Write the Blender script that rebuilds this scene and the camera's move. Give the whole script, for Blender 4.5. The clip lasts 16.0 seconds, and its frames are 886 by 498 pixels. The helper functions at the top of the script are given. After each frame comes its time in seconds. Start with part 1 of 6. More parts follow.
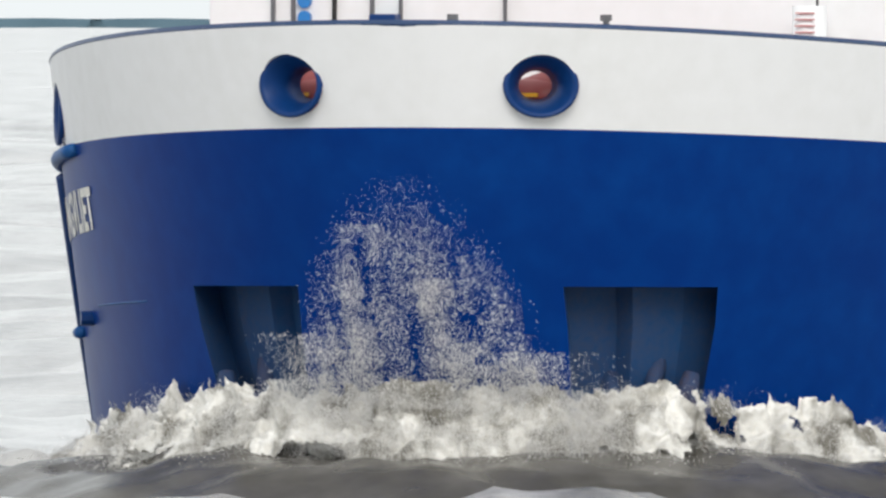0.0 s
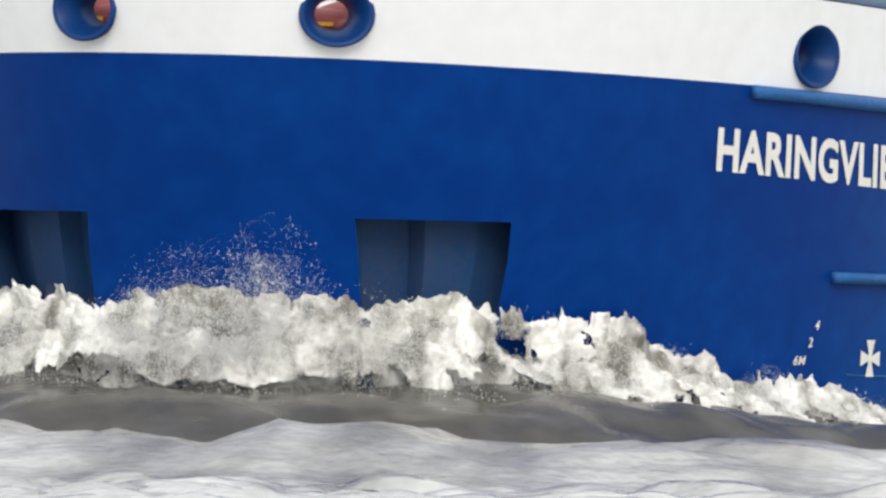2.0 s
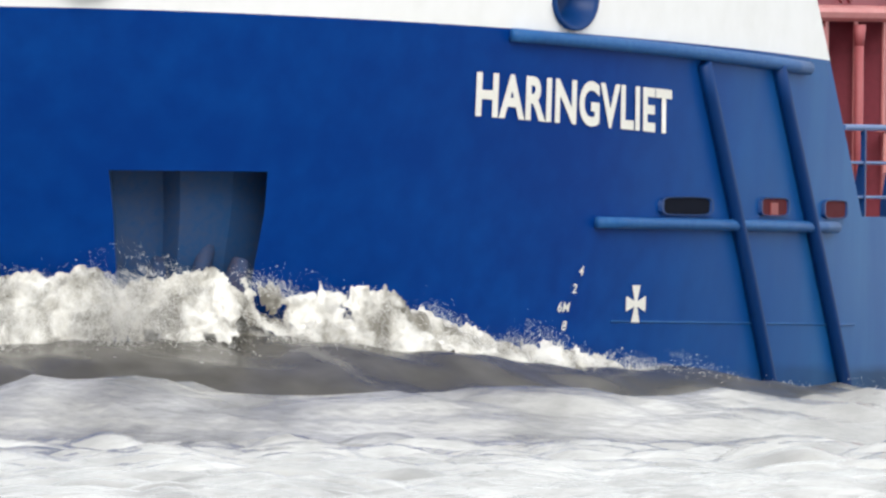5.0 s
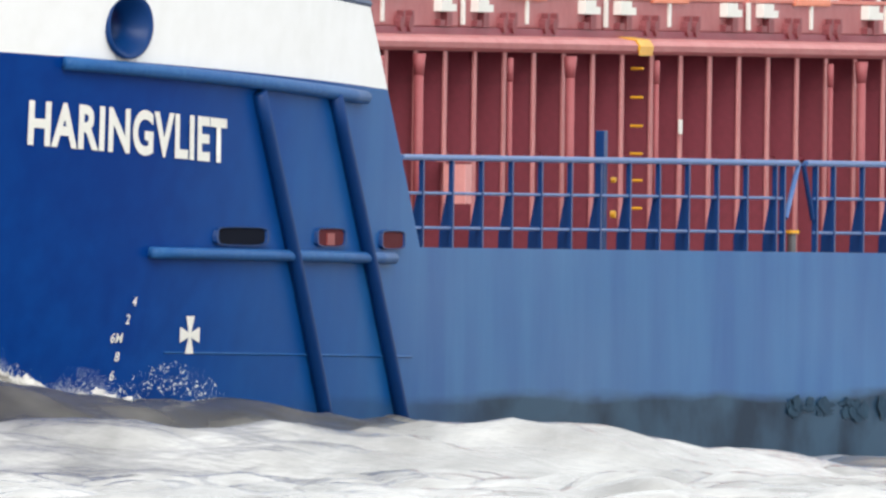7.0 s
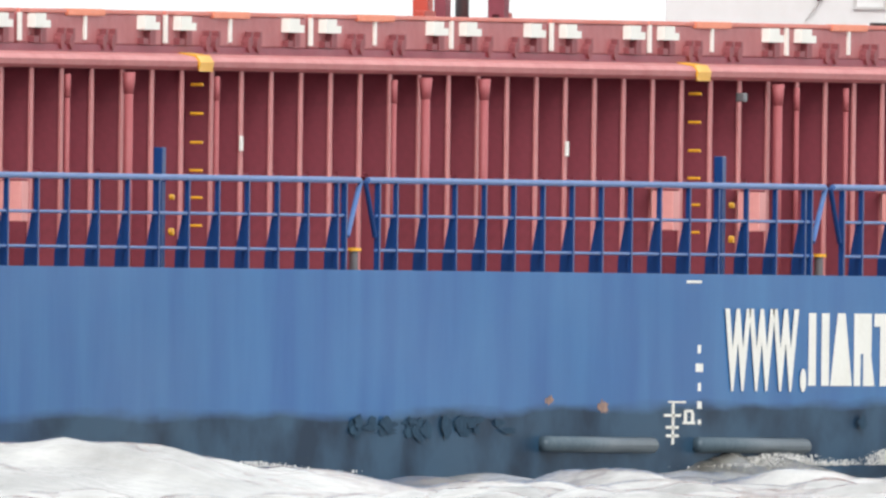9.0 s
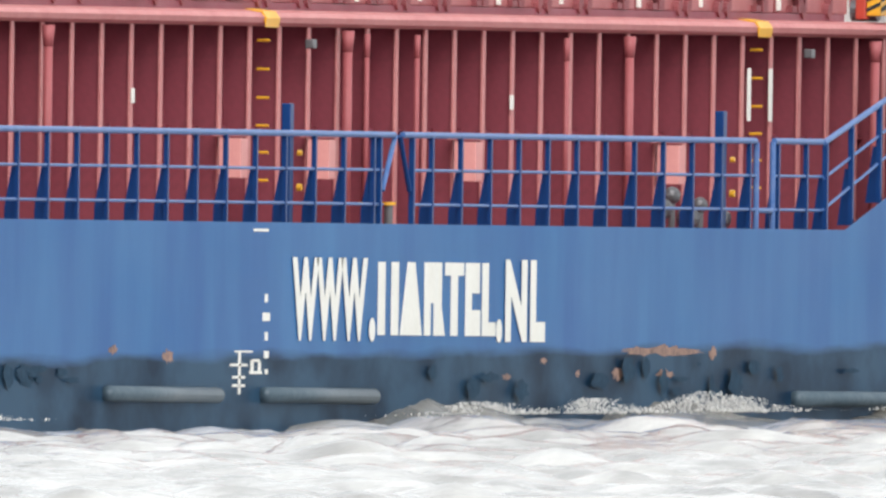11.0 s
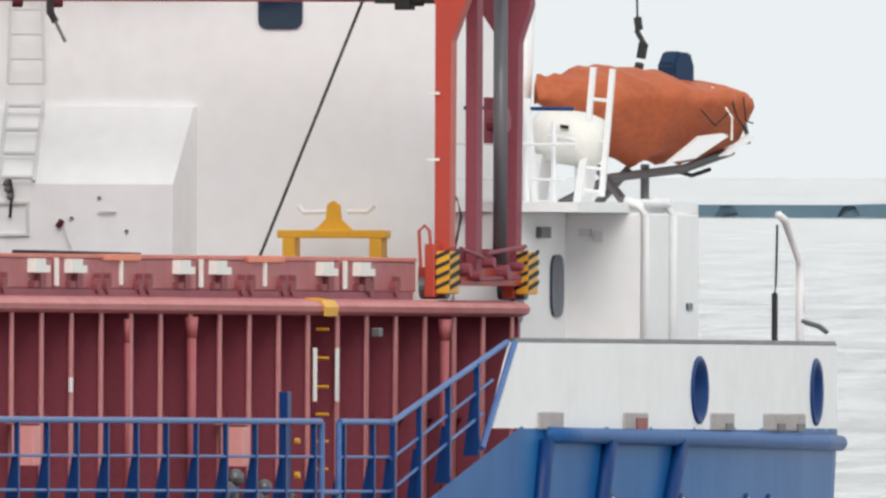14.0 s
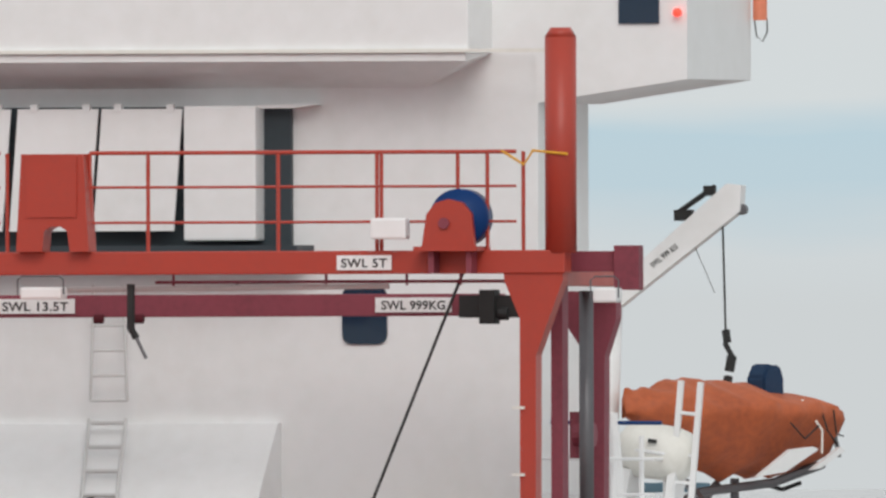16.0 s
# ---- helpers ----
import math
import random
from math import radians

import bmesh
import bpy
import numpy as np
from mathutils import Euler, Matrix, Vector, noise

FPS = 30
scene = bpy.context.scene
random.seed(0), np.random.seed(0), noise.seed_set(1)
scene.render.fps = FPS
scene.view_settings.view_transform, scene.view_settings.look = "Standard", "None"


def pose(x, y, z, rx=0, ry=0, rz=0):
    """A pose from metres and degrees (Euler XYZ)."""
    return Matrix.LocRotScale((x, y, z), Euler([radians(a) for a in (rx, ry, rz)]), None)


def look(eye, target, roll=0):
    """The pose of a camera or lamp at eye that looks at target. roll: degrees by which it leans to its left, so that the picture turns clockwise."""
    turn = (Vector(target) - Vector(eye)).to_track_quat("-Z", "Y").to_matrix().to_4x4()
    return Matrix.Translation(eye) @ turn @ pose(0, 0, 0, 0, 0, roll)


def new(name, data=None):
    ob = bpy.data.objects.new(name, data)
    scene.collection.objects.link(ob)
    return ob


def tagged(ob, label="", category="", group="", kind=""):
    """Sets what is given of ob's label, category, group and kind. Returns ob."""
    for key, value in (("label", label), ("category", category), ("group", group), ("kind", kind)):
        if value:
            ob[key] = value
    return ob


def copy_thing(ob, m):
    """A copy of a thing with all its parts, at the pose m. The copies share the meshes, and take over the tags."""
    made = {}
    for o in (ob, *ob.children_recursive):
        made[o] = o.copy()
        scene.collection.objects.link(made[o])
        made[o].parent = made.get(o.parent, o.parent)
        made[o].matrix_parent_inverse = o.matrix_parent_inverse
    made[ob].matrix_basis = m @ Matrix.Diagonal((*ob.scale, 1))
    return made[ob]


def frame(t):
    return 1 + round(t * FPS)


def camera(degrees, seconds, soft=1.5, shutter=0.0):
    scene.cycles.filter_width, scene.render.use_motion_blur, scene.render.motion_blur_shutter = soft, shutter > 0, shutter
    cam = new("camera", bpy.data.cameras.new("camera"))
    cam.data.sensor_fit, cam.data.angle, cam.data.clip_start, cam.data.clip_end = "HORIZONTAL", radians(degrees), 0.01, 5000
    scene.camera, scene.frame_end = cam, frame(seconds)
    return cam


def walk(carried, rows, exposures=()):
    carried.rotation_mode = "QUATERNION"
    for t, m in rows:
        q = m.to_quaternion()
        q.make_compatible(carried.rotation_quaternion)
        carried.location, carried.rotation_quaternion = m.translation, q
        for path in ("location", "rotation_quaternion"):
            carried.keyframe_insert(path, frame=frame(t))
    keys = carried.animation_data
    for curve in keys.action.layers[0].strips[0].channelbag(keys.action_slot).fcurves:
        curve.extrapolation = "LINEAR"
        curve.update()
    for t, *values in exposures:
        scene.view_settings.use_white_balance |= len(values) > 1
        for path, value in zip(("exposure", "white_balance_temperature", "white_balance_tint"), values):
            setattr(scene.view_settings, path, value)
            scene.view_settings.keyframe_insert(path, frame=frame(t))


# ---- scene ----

import functools

# ---------------- camera: fixed on the far bank, long lens ----------------
EYE = (-1133.45, -305.50, 7.3)
cam = camera(0.47346, 16.0, soft=2.6)
AIM = [  # seconds, heading, tilt, roll in degrees
    (0.0, 15.0632, -0.2042, 0.10),
    (0.5, 15.0843, -0.2095, 1.17),
    (1.0, 15.0989, -0.2137, 1.15),
    (1.5, 15.1053, -0.2226, 1.00),
    (2.0, 15.1045, -0.2417, 1.39),
    (2.5, 15.1102, -0.2617, 1.04),
    (3.0, 15.1385, -0.2721, 1.16),
    (3.5, 15.1667, -0.2708, 1.02),
    (3.7, 15.1782, -0.2712, 1.10),
    (4.7, 15.2070, -0.2700, 0.60),
    (5.8, 15.1851, -0.2686, 0.10),
    (6.0, 15.1760, -0.2657, -0.04),
    (6.5, 15.1496, -0.2613, -0.16),
    (7.0, 15.1274, -0.2548, 0.61),
    (7.5, 15.1101, -0.2543, 0.88),
    (8.0, 15.0891, -0.2549, 0.91),
    (8.5, 15.0761, -0.2512, 0.86),
    (9.0, 15.0477, -0.2453, 0.62),
    (9.5, 15.0190, -0.2416, 0.65),
    (10.0, 14.9862, -0.2778, 0.58),
    (10.2, 14.9727, -0.2744, 0.71),
    (12.3, 14.9201, -0.2486, 0.49),
    (12.5, 14.9143, -0.2444, 0.38),
    (13.0, 14.9011, -0.2323, 0.33),
    (13.5, 14.9112, -0.1799, 0.25),
    (14.0, 14.9668, -0.1240, 0.14),
    (14.5, 15.0308, -0.0815, -0.03),
    (15.0, 15.0778, -0.0367, -0.29),
    (15.5, 15.1219, 0.0053, -0.06),
    (16.0, 15.1662, 0.0439, -0.22),
]


def aim(heading, tilt, roll):
    a, b = radians(heading), radians(tilt)
    far = Vector((math.cos(b) * math.cos(a), math.cos(b) * math.sin(a), math.sin(b))) * 1000
    return look(EYE, Vector(EYE) + far, roll)


walk(cam, [(t, aim(h, k, r)) for t, h, k, r in AIM],
     exposures=[(0, 0.16), (2.0, 0.34), (4.7, 0.50), (6.5, 0.50), (8.0, 0.60), (10.5, 0.57), (13.0, 0.41), (13.8, 0.14), (14.6, -0.03), (15.2, -0.16), (16.0, -0.36)])

# ---------------- ship's course ----------------
SPEED, TRIM = 6.0, 0.0047


def course(t):
    return pose(-SPEED * t, 0, 40 * TRIM, 0, math.degrees(TRIM), 0)


riders = []      # things that go with the ship

# ---------------- sky and sun ----------------
world = bpy.data.worlds.new("world")
scene.world = world
world.use_nodes = True
wn, wl = world.node_tree.nodes, world.node_tree.links
sky = wn.new("ShaderNodeTexSky")
sky.sky_type, sky.sun_disc = "NISHITA", False
sky.sun_elevation, sky.sun_rotation = radians(37), radians(200)
sky.dust_density, sky.ozone_density = 3.0, 1.5
bg = wn["Background"]
tc = wn.new("ShaderNodeTexCoord")
mp = wn.new("ShaderNodeMapping")
mp.inputs["Scale"].default_value = (140, 140, 900)
cloud = wn.new("ShaderNodeTexNoise")
cloud.inputs["Scale"].default_value = 1.0
cloud.inputs["Detail"].default_value = 5.0
height = wn.new("ShaderNodeSeparateXYZ")
lift = wn.new("ShaderNodeMath")
lift.operation = "MULTIPLY_ADD"          # layers of thin cloud over the horizon, with ragged edges
lift.inputs[1].default_value = 200.0
ragged = wn.new("ShaderNodeMath")
ragged.operation = "MULTIPLY_ADD"
ragged.inputs[1].default_value, ragged.inputs[2].default_value = 0.22, -0.11
layers = wn.new("ShaderNodeValToRGB")
layers.color_ramp.elements[0].position, layers.color_ramp.elements[0].color = 0.05, (11.6, 12.2, 12.4, 1)
layers.color_ramp.elements[1].position, layers.color_ramp.elements[1].color = 0.70, (12.6, 13.1, 13.3, 1)
for at, tint in ((0.17, (11.8, 12.6, 12.9, 1)), (0.27, (9.6, 12.0, 13.2, 1)), (0.37, (9.4, 12.0, 13.3, 1)), (0.45, (12.4, 13.2, 13.4, 1))):
    layers.color_ramp.elements.new(at).color = tint
mix = wn.new("ShaderNodeMixRGB")
mix.inputs["Fac"].default_value = 0.86
wl.new(tc.outputs["Generated"], mp.inputs["Vector"])
wl.new(tc.outputs["Generated"], height.inputs[0])
wl.new(mp.outputs["Vector"], cloud.inputs["Vector"])
wl.new(cloud.outputs["Fac"], ragged.inputs[0])
wl.new(height.outputs["Z"], lift.inputs[0])
wl.new(ragged.outputs[0], lift.inputs[2])
wl.new(lift.outputs[0], layers.inputs["Fac"])
wl.new(sky.outputs["Color"], mix.inputs["Color1"])
wl.new(layers.outputs["Color"], mix.inputs["Color2"])
wl.new(mix.outputs["Color"], bg.inputs["Color"])
bg.inputs["Strength"].default_value = 0.078

sun = new("sun", bpy.data.lights.new("sun", "SUN"))
sun.data.energy, sun.data.angle, sun.data.color = 1.5, radians(32), (1.0, 0.96, 0.91)
sun.matrix_world = look((-100, -45, 100), (40, 0, 0))


# ---------------- materials ----------------
def material(name, base, rough=0.5, metal=0.0, worn=None, wear=0.25, scale=2.5, grain=14.0, bump=0.02, stretch=(1, 1, 1), coat=0.0, spec=0.5):
    """Paint or other surface with broad and fine variation towards the colour worn."""
    m = bpy.data.materials.new(name)
    m.use_nodes = True
    n, l = m.node_tree.nodes, m.node_tree.links
    b = n["Principled BSDF"]
    b.inputs["Metallic"].default_value = metal
    b.inputs["Coat Weight"].default_value = coat
    b.inputs["Specular IOR Level"].default_value = spec
    b.inputs["Coat Roughness"].default_value = 0.25
    worn = worn or tuple(0.65 * c for c in base)
    co = n.new("ShaderNodeTexCoord")
    mp = n.new("ShaderNodeMapping")
    mp.inputs["Scale"].default_value = stretch
    l.new(co.outputs["Object"], mp.inputs["Vector"])
    a, c = n.new("ShaderNodeTexNoise"), n.new("ShaderNodeTexNoise")
    a.inputs["Scale"].default_value, a.inputs["Detail"].default_value = scale, 5
    c.inputs["Scale"].default_value, c.inputs["Detail"].default_value = grain, 3
    l.new(mp.outputs["Vector"], a.inputs["Vector"])
    l.new(co.outputs["Object"], c.inputs["Vector"])
    mul = n.new("ShaderNodeMath")
    mul.operation = "MULTIPLY"
    l.new(a.outputs["Fac"], mul.inputs[0])
    l.new(c.outputs["Fac"], mul.inputs[1])
    rp = n.new("ShaderNodeMapRange")
    rp.inputs["From Min"].default_value, rp.inputs["From Max"].default_value = 0.15, 0.45
    rp.inputs["To Max"].default_value = wear
    l.new(mul.outputs[0], rp.inputs["Value"])
    mx = n.new("ShaderNodeMixRGB")
    mx.inputs["Color1"].default_value = (*base, 1)
    mx.inputs["Color2"].default_value = (*worn, 1)
    l.new(rp.outputs[0], mx.inputs["Fac"])
    l.new(mx.outputs["Color"], b.inputs["Base Color"])
    rr = n.new("ShaderNodeMapRange")
    rr.inputs["To Min"].default_value, rr.inputs["To Max"].default_value = rough * 0.8, min(1, rough * 1.25)
    l.new(a.outputs["Fac"], rr.inputs["Value"])
    l.new(rr.outputs[0], b.inputs["Roughness"])
    bp = n.new("ShaderNodeBump")
    bp.inputs["Strength"].default_value, bp.inputs["Distance"].default_value = 0.5, bump
    l.new(a.outputs["Fac"], bp.inputs["Height"])
    l.new(bp.outputs["Normal"], b.inputs["Normal"])
    return m


def hull_material():
    """Blue topsides over a dark, scuffed boot-top; runs and scrapes along the side."""
    m = material("hull_paint", (0.0004, 0.031, 0.195), 0.36, worn=(0.002, 0.062, 0.290), wear=0.55, scale=0.5, grain=3.0, bump=0.015, stretch=(0.35, 0.35, 1.0))
    n, l = m.node_tree.nodes, m.node_tree.links
    b = n["Principled BSDF"]
    b.inputs["Specular IOR Level"].default_value = 0.06
    before = b.inputs["Base Color"].links[0].from_socket
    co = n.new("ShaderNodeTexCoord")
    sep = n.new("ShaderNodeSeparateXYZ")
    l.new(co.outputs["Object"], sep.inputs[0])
    mp = n.new("ShaderNodeMapping")
    mp.inputs["Scale"].default_value = (0.22, 0.22, 1.6)
    l.new(co.outputs["Object"], mp.inputs["Vector"])
    no = n.new("ShaderNodeTexNoise")
    no.inputs["Scale"].default_value, no.inputs["Detail"].default_value = 1.6, 8
    l.new(mp.outputs["Vector"], no.inputs["Vector"])
    # abaft the shoulder the blue is lightened: painted-in sky sheen and some fading
    side_sheen = n.new("ShaderNodeMapRange")
    side_sheen.inputs["From Min"].default_value, side_sheen.inputs["From Max"].default_value = 6.5, 14.5
    l.new(sep.outputs["X"], side_sheen.inputs["Value"])
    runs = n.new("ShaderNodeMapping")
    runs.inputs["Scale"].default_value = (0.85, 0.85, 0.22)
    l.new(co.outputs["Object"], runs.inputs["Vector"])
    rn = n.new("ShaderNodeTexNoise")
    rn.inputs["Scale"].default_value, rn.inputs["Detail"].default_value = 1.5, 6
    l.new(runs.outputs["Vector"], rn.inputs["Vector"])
    sheen_blue = n.new("ShaderNodeValToRGB")
    sheen_blue.color_ramp.elements[0].position, sheen_blue.color_ramp.elements[0].color = 0.30, (0.005, 0.085, 0.278, 1)
    sheen_blue.color_ramp.elements[1].position, sheen_blue.color_ramp.elements[1].color = 0.76, (0.024, 0.142, 0.350, 1)
    l.new(rn.outputs["Fac"], sheen_blue.inputs["Fac"])
    sheen_mix = n.new("ShaderNodeMixRGB")
    l.new(side_sheen.outputs[0], sheen_mix.inputs["Fac"])
    l.new(before, sheen_mix.inputs["Color1"])
    l.new(sheen_blue.outputs["Color"], sheen_mix.inputs["Color2"])
    before = sheen_mix.outputs["Color"]
    # edge of the boot-top, uneven by noise
    add = n.new("ShaderNodeMath")
    add.operation = "MULTIPLY_ADD"
    add.inputs[1].default_value = -0.30
    rise = n.new("ShaderNodeMath")           # the boot-top line climbs towards the stern
    rise.operation = "MULTIPLY_ADD"
    rise.inputs[1].default_value = -0.0062
    l.new(sep.outputs["X"], rise.inputs[0])
    l.new(sep.outputs["Z"], rise.inputs[2])
    l.new(no.outputs["Fac"], add.inputs[0])
    l.new(rise.outputs[0], add.inputs[2])
    edge = n.new("ShaderNodeMapRange")
    edge.inputs["From Min"].default_value, edge.inputs["From Max"].default_value = 0.31, 0.19
    l.new(add.outputs[0], edge.inputs["Value"])
    # only abaft the shoulder is the boot-top bared
    aft = n.new("ShaderNodeMapRange")
    aft.inputs["From Min"].default_value, aft.inputs["From Max"].default_value = 9.0, 17.0
    l.new(sep.outputs["X"], aft.inputs["Value"])
    both = n.new("ShaderNodeMath")
    both.operation = "MULTIPLY"
    l.new(edge.outputs[0], both.inputs[0])
    l.new(aft.outputs[0], both.inputs[1])
    boot = n.new("ShaderNodeValToRGB")
    e = boot.color_ramp.elements
    e[0].position, e[0].color = 0.38, (0.007, 0.024, 0.052, 1)
    e[1].position, e[1].color = 0.62, (0.034, 0.078, 0.135, 1)
    mp2 = n.new("ShaderNodeMapping")
    mp2.inputs["Scale"].default_value = (0.5, 0.5, 0.8)
    l.new(co.outputs["Object"], mp2.inputs["Vector"])
    no2 = n.new("ShaderNodeTexNoise")
    no2.inputs["Scale"].default_value, no2.inputs["Detail"].default_value = 1.3, 7
    l.new(mp2.outputs["Vector"], no2.inputs["Vector"])
    l.new(no2.outputs["Fac"], boot.inputs["Fac"])
    mx = n.new("ShaderNodeMixRGB")
    l.new(both.outputs[0], mx.inputs["Fac"])
    l.new(before, mx.inputs["Color1"])
    l.new(boot.outputs["Color"], mx.inputs["Color2"])
    l.new(mx.outputs["Color"], b.inputs["Base Color"])
    dull = n.new("ShaderNodeMapRange")
    dull.inputs["To Min"].default_value, dull.inputs["To Max"].default_value = 0.07, 0.015
    l.new(both.outputs[0], dull.inputs["Value"])
    l.new(dull.outputs[0], b.inputs["Specular IOR Level"])
    return m


def water_material():
    m = bpy.data.materials.new("river_water")
    m.use_nodes = True
    n, l = m.node_tree.nodes, m.node_tree.links
    b = n["Principled BSDF"]
    co = n.new("ShaderNodeTexCoord")
    no = n.new("ShaderNodeTexNoise")
    no.inputs["Scale"].default_value, no.inputs["Detail"].default_value = 1.0, 6
    # ripple tones painted into the colour, drawn out along the camera's line of sight
    ripple_tone = n.new("ShaderNodeMapping")
    ripple_tone.inputs["Rotation"].default_value = (0, 0, radians(-15))
    ripple_tone.inputs["Scale"].default_value = (0.18, 0.8, 1.0)
    l.new(co.outputs["Object"], ripple_tone.inputs["Vector"])
    l.new(ripple_tone.outputs["Vector"], no.inputs["Vector"])
    # pale base: reflected sky is put into the water's colour
    rp = n.new("ShaderNodeValToRGB")
    e = rp.color_ramp.elements
    e[0].position, e[0].color = 0.36, (0.25, 0.243, 0.235, 1)
    e[1].position, e[1].color = 0.66, (0.56, 0.55, 0.535, 1)
    l.new(no.outputs["Fac"], rp.inputs["Fac"])
    l.new(rp.outputs["Color"], b.inputs["Base Color"])
    b.inputs["Roughness"].default_value = 0.13
    b.inputs["IOR"].default_value = 1.33
    b.inputs["Specular IOR Level"].default_value = 0.45
    fine = n.new("ShaderNodeTexNoise")
    fine.inputs["Scale"].default_value, fine.inputs["Detail"].default_value = 4.5, 8
    l.new(co.outputs["Object"], fine.inputs["Vector"])
    bp = n.new("ShaderNodeBump")
    bp.inputs["Strength"].default_value, bp.inputs["Distance"].default_value = 0.5, 0.06
    l.new(fine.outputs["Fac"], bp.inputs["Height"])
    l.new(bp.outputs["Normal"], b.inputs["Normal"])
    return m


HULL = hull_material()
# dark blue: shade of unlit post and rib faces is partly put into it
BLUE = material("blue_paint", (0.002, 0.036, 0.155), 0.40, spec=0.25, wear=0.3, scale=1.5)
BAND = material("faded_blue_paint", (0.012, 0.085, 0.27), 0.45, worn=(0.05, 0.16, 0.36), wear=0.6, scale=1.2, spec=0.2)
BLUE_RAIL = material("blue_rail_paint", (0.04, 0.12, 0.34), 0.4, worn=(0.16, 0.24, 0.42), wear=0.5)
WHITE = material("white_paint", (0.86, 0.865, 0.87), 0.45, worn=(0.68, 0.68, 0.65), wear=0.3, scale=0.8, grain=4.0, bump=0.01, stretch=(1, 1, 0.3))
RED = material("coaming_red_paint", (0.255, 0.048, 0.072), 0.55, worn=(0.14, 0.03, 0.045), wear=0.5, scale=1.5, stretch=(1, 1, 0.35))
RED_LIGHT = material("pale_red_paint", (0.56, 0.215, 0.21), 0.55, worn=(0.38, 0.10, 0.11), wear=0.5, scale=2.0)
ORANGE = material("orange_red_paint", (0.44, 0.050, 0.029), 0.4, worn=(0.33, 0.05, 0.034), wear=0.4)
SALMON = material("salmon_paint", (0.80, 0.25, 0.14), 0.5, wear=0.3)
YELLOW = material("yellow_paint", (0.78, 0.40, 0.02), 0.4, worn=(0.55, 0.27, 0.03), wear=0.4)
DARK = material("painted_opening_shade", (0.008, 0.010, 0.018), 0.9, spec=0.05)
ANCHOR = material("rusty_anchor_paint", (0.025, 0.055, 0.13), 0.7, worn=(0.085, 0.06, 0.075), wear=0.8, scale=2.0, spec=0.2)
POCKET_PAINT = material("pocket_blue_paint", (0.016, 0.065, 0.175), 0.6, worn=(0.06, 0.075, 0.13), wear=0.7, scale=0.9, spec=0.2)
GLASS = material("dark_window_glass", (0.012, 0.03, 0.06), 0.12, wear=0.1)
FENDER = material("worn_blue_steel", (0.06, 0.095, 0.125), 0.45, metal=0.2, worn=(0.15, 0.19, 0.22), wear=0.5, scale=2.0)
STEEL = material("grey_steel", (0.16, 0.16, 0.17), 0.45, metal=0.6)
BLACK = material("black_rubber", (0.02, 0.02, 0.02), 0.7)
LETTER = material("white_letter_paint", (0.82, 0.81, 0.76), 0.5, worn=(0.6, 0.58, 0.52), wear=0.3)
PORTH = material("pale_port_cover", (0.78, 0.76, 0.70), 0.4)
WATER = water_material()


# ---------------- mesh helpers ----------------
def box(bm, x0, x1, y0, y1, z0, z1, bevel=0.0):
    r = bmesh.ops.create_cube(bm, size=1.0, matrix=Matrix.Translation(((x0 + x1) / 2, (y0 + y1) / 2, (z0 + z1) / 2)) @ Matrix.Diagonal((abs(x1 - x0), abs(y1 - y0), abs(z1 - z0), 1)))
    if bevel:
        edges = {e for v in r["verts"] for e in v.link_edges}
        bmesh.ops.bevel(bm, geom=list(edges), offset=bevel, segments=2, affect="EDGES", profile=0.6)
    return bm


def tube(bm, p, q, r=0.03, n=8, r2=None):
    p, q = Vector(p), Vector(q)
    d = q - p
    m = Matrix.Translation((p + q) / 2) @ d.to_track_quat("Z", "Y").to_matrix().to_4x4()
    bmesh.ops.create_cone(bm, cap_ends=True, segments=n, radius1=r, radius2=r if r2 is None else r2, depth=d.length, matrix=m)
    return bm


def prism(bm, outline, x0, x1, axis="x"):
    """A plate: the outline in the other two axes, drawn out from x0 to x1 along the axis."""
    def at(a, b, c):
        return {"x": (c, a, b), "y": (a, c, b), "z": (a, b, c)}[axis]
    lo = [bm.verts.new(at(a, b, x0)) for a, b in outline]
    hi = [bm.verts.new(at(a, b, x1)) for a, b in outline]
    k = len(lo)
    bm.faces.new(lo)
    bm.faces.new(hi[::-1])
    for i in range(k):
        bm.faces.new((lo[i], hi[i], hi[(i + 1) % k], lo[(i + 1) % k]))
    bmesh.ops.recalc_face_normals(bm, faces=bm.faces)
    return bm


def mesh_of(name, bm, mat, smooth=False):
    me = bpy.data.meshes.new(name)
    bm.normal_update()
    bm.to_mesh(me)
    bm.free()
    me.materials.append(mat)
    if smooth:
        me.polygons.foreach_set("use_smooth", [True] * len(me.polygons))
    return me


def part(name, bm, mat, parent, label="", smooth=False):
    me = bm if isinstance(bm, bpy.types.Mesh) else mesh_of(name, bm, mat, smooth)
    ob = new(name, me)
    ob.parent = parent
    return tagged(ob, label)


def again(ob, parent, x=0, y=0, z=0):
    """The same piece once more, shifted."""
    o = new(ob.name.split(".")[0], ob.data)
    o.parent = parent
    o.location = (x, y, z)
    return o


def thing(name, label, category, group="", rider=True):
    ob = tagged(new(name), label, category, group)
    if rider:
        riders.append(ob)
    return ob


B = bmesh.new

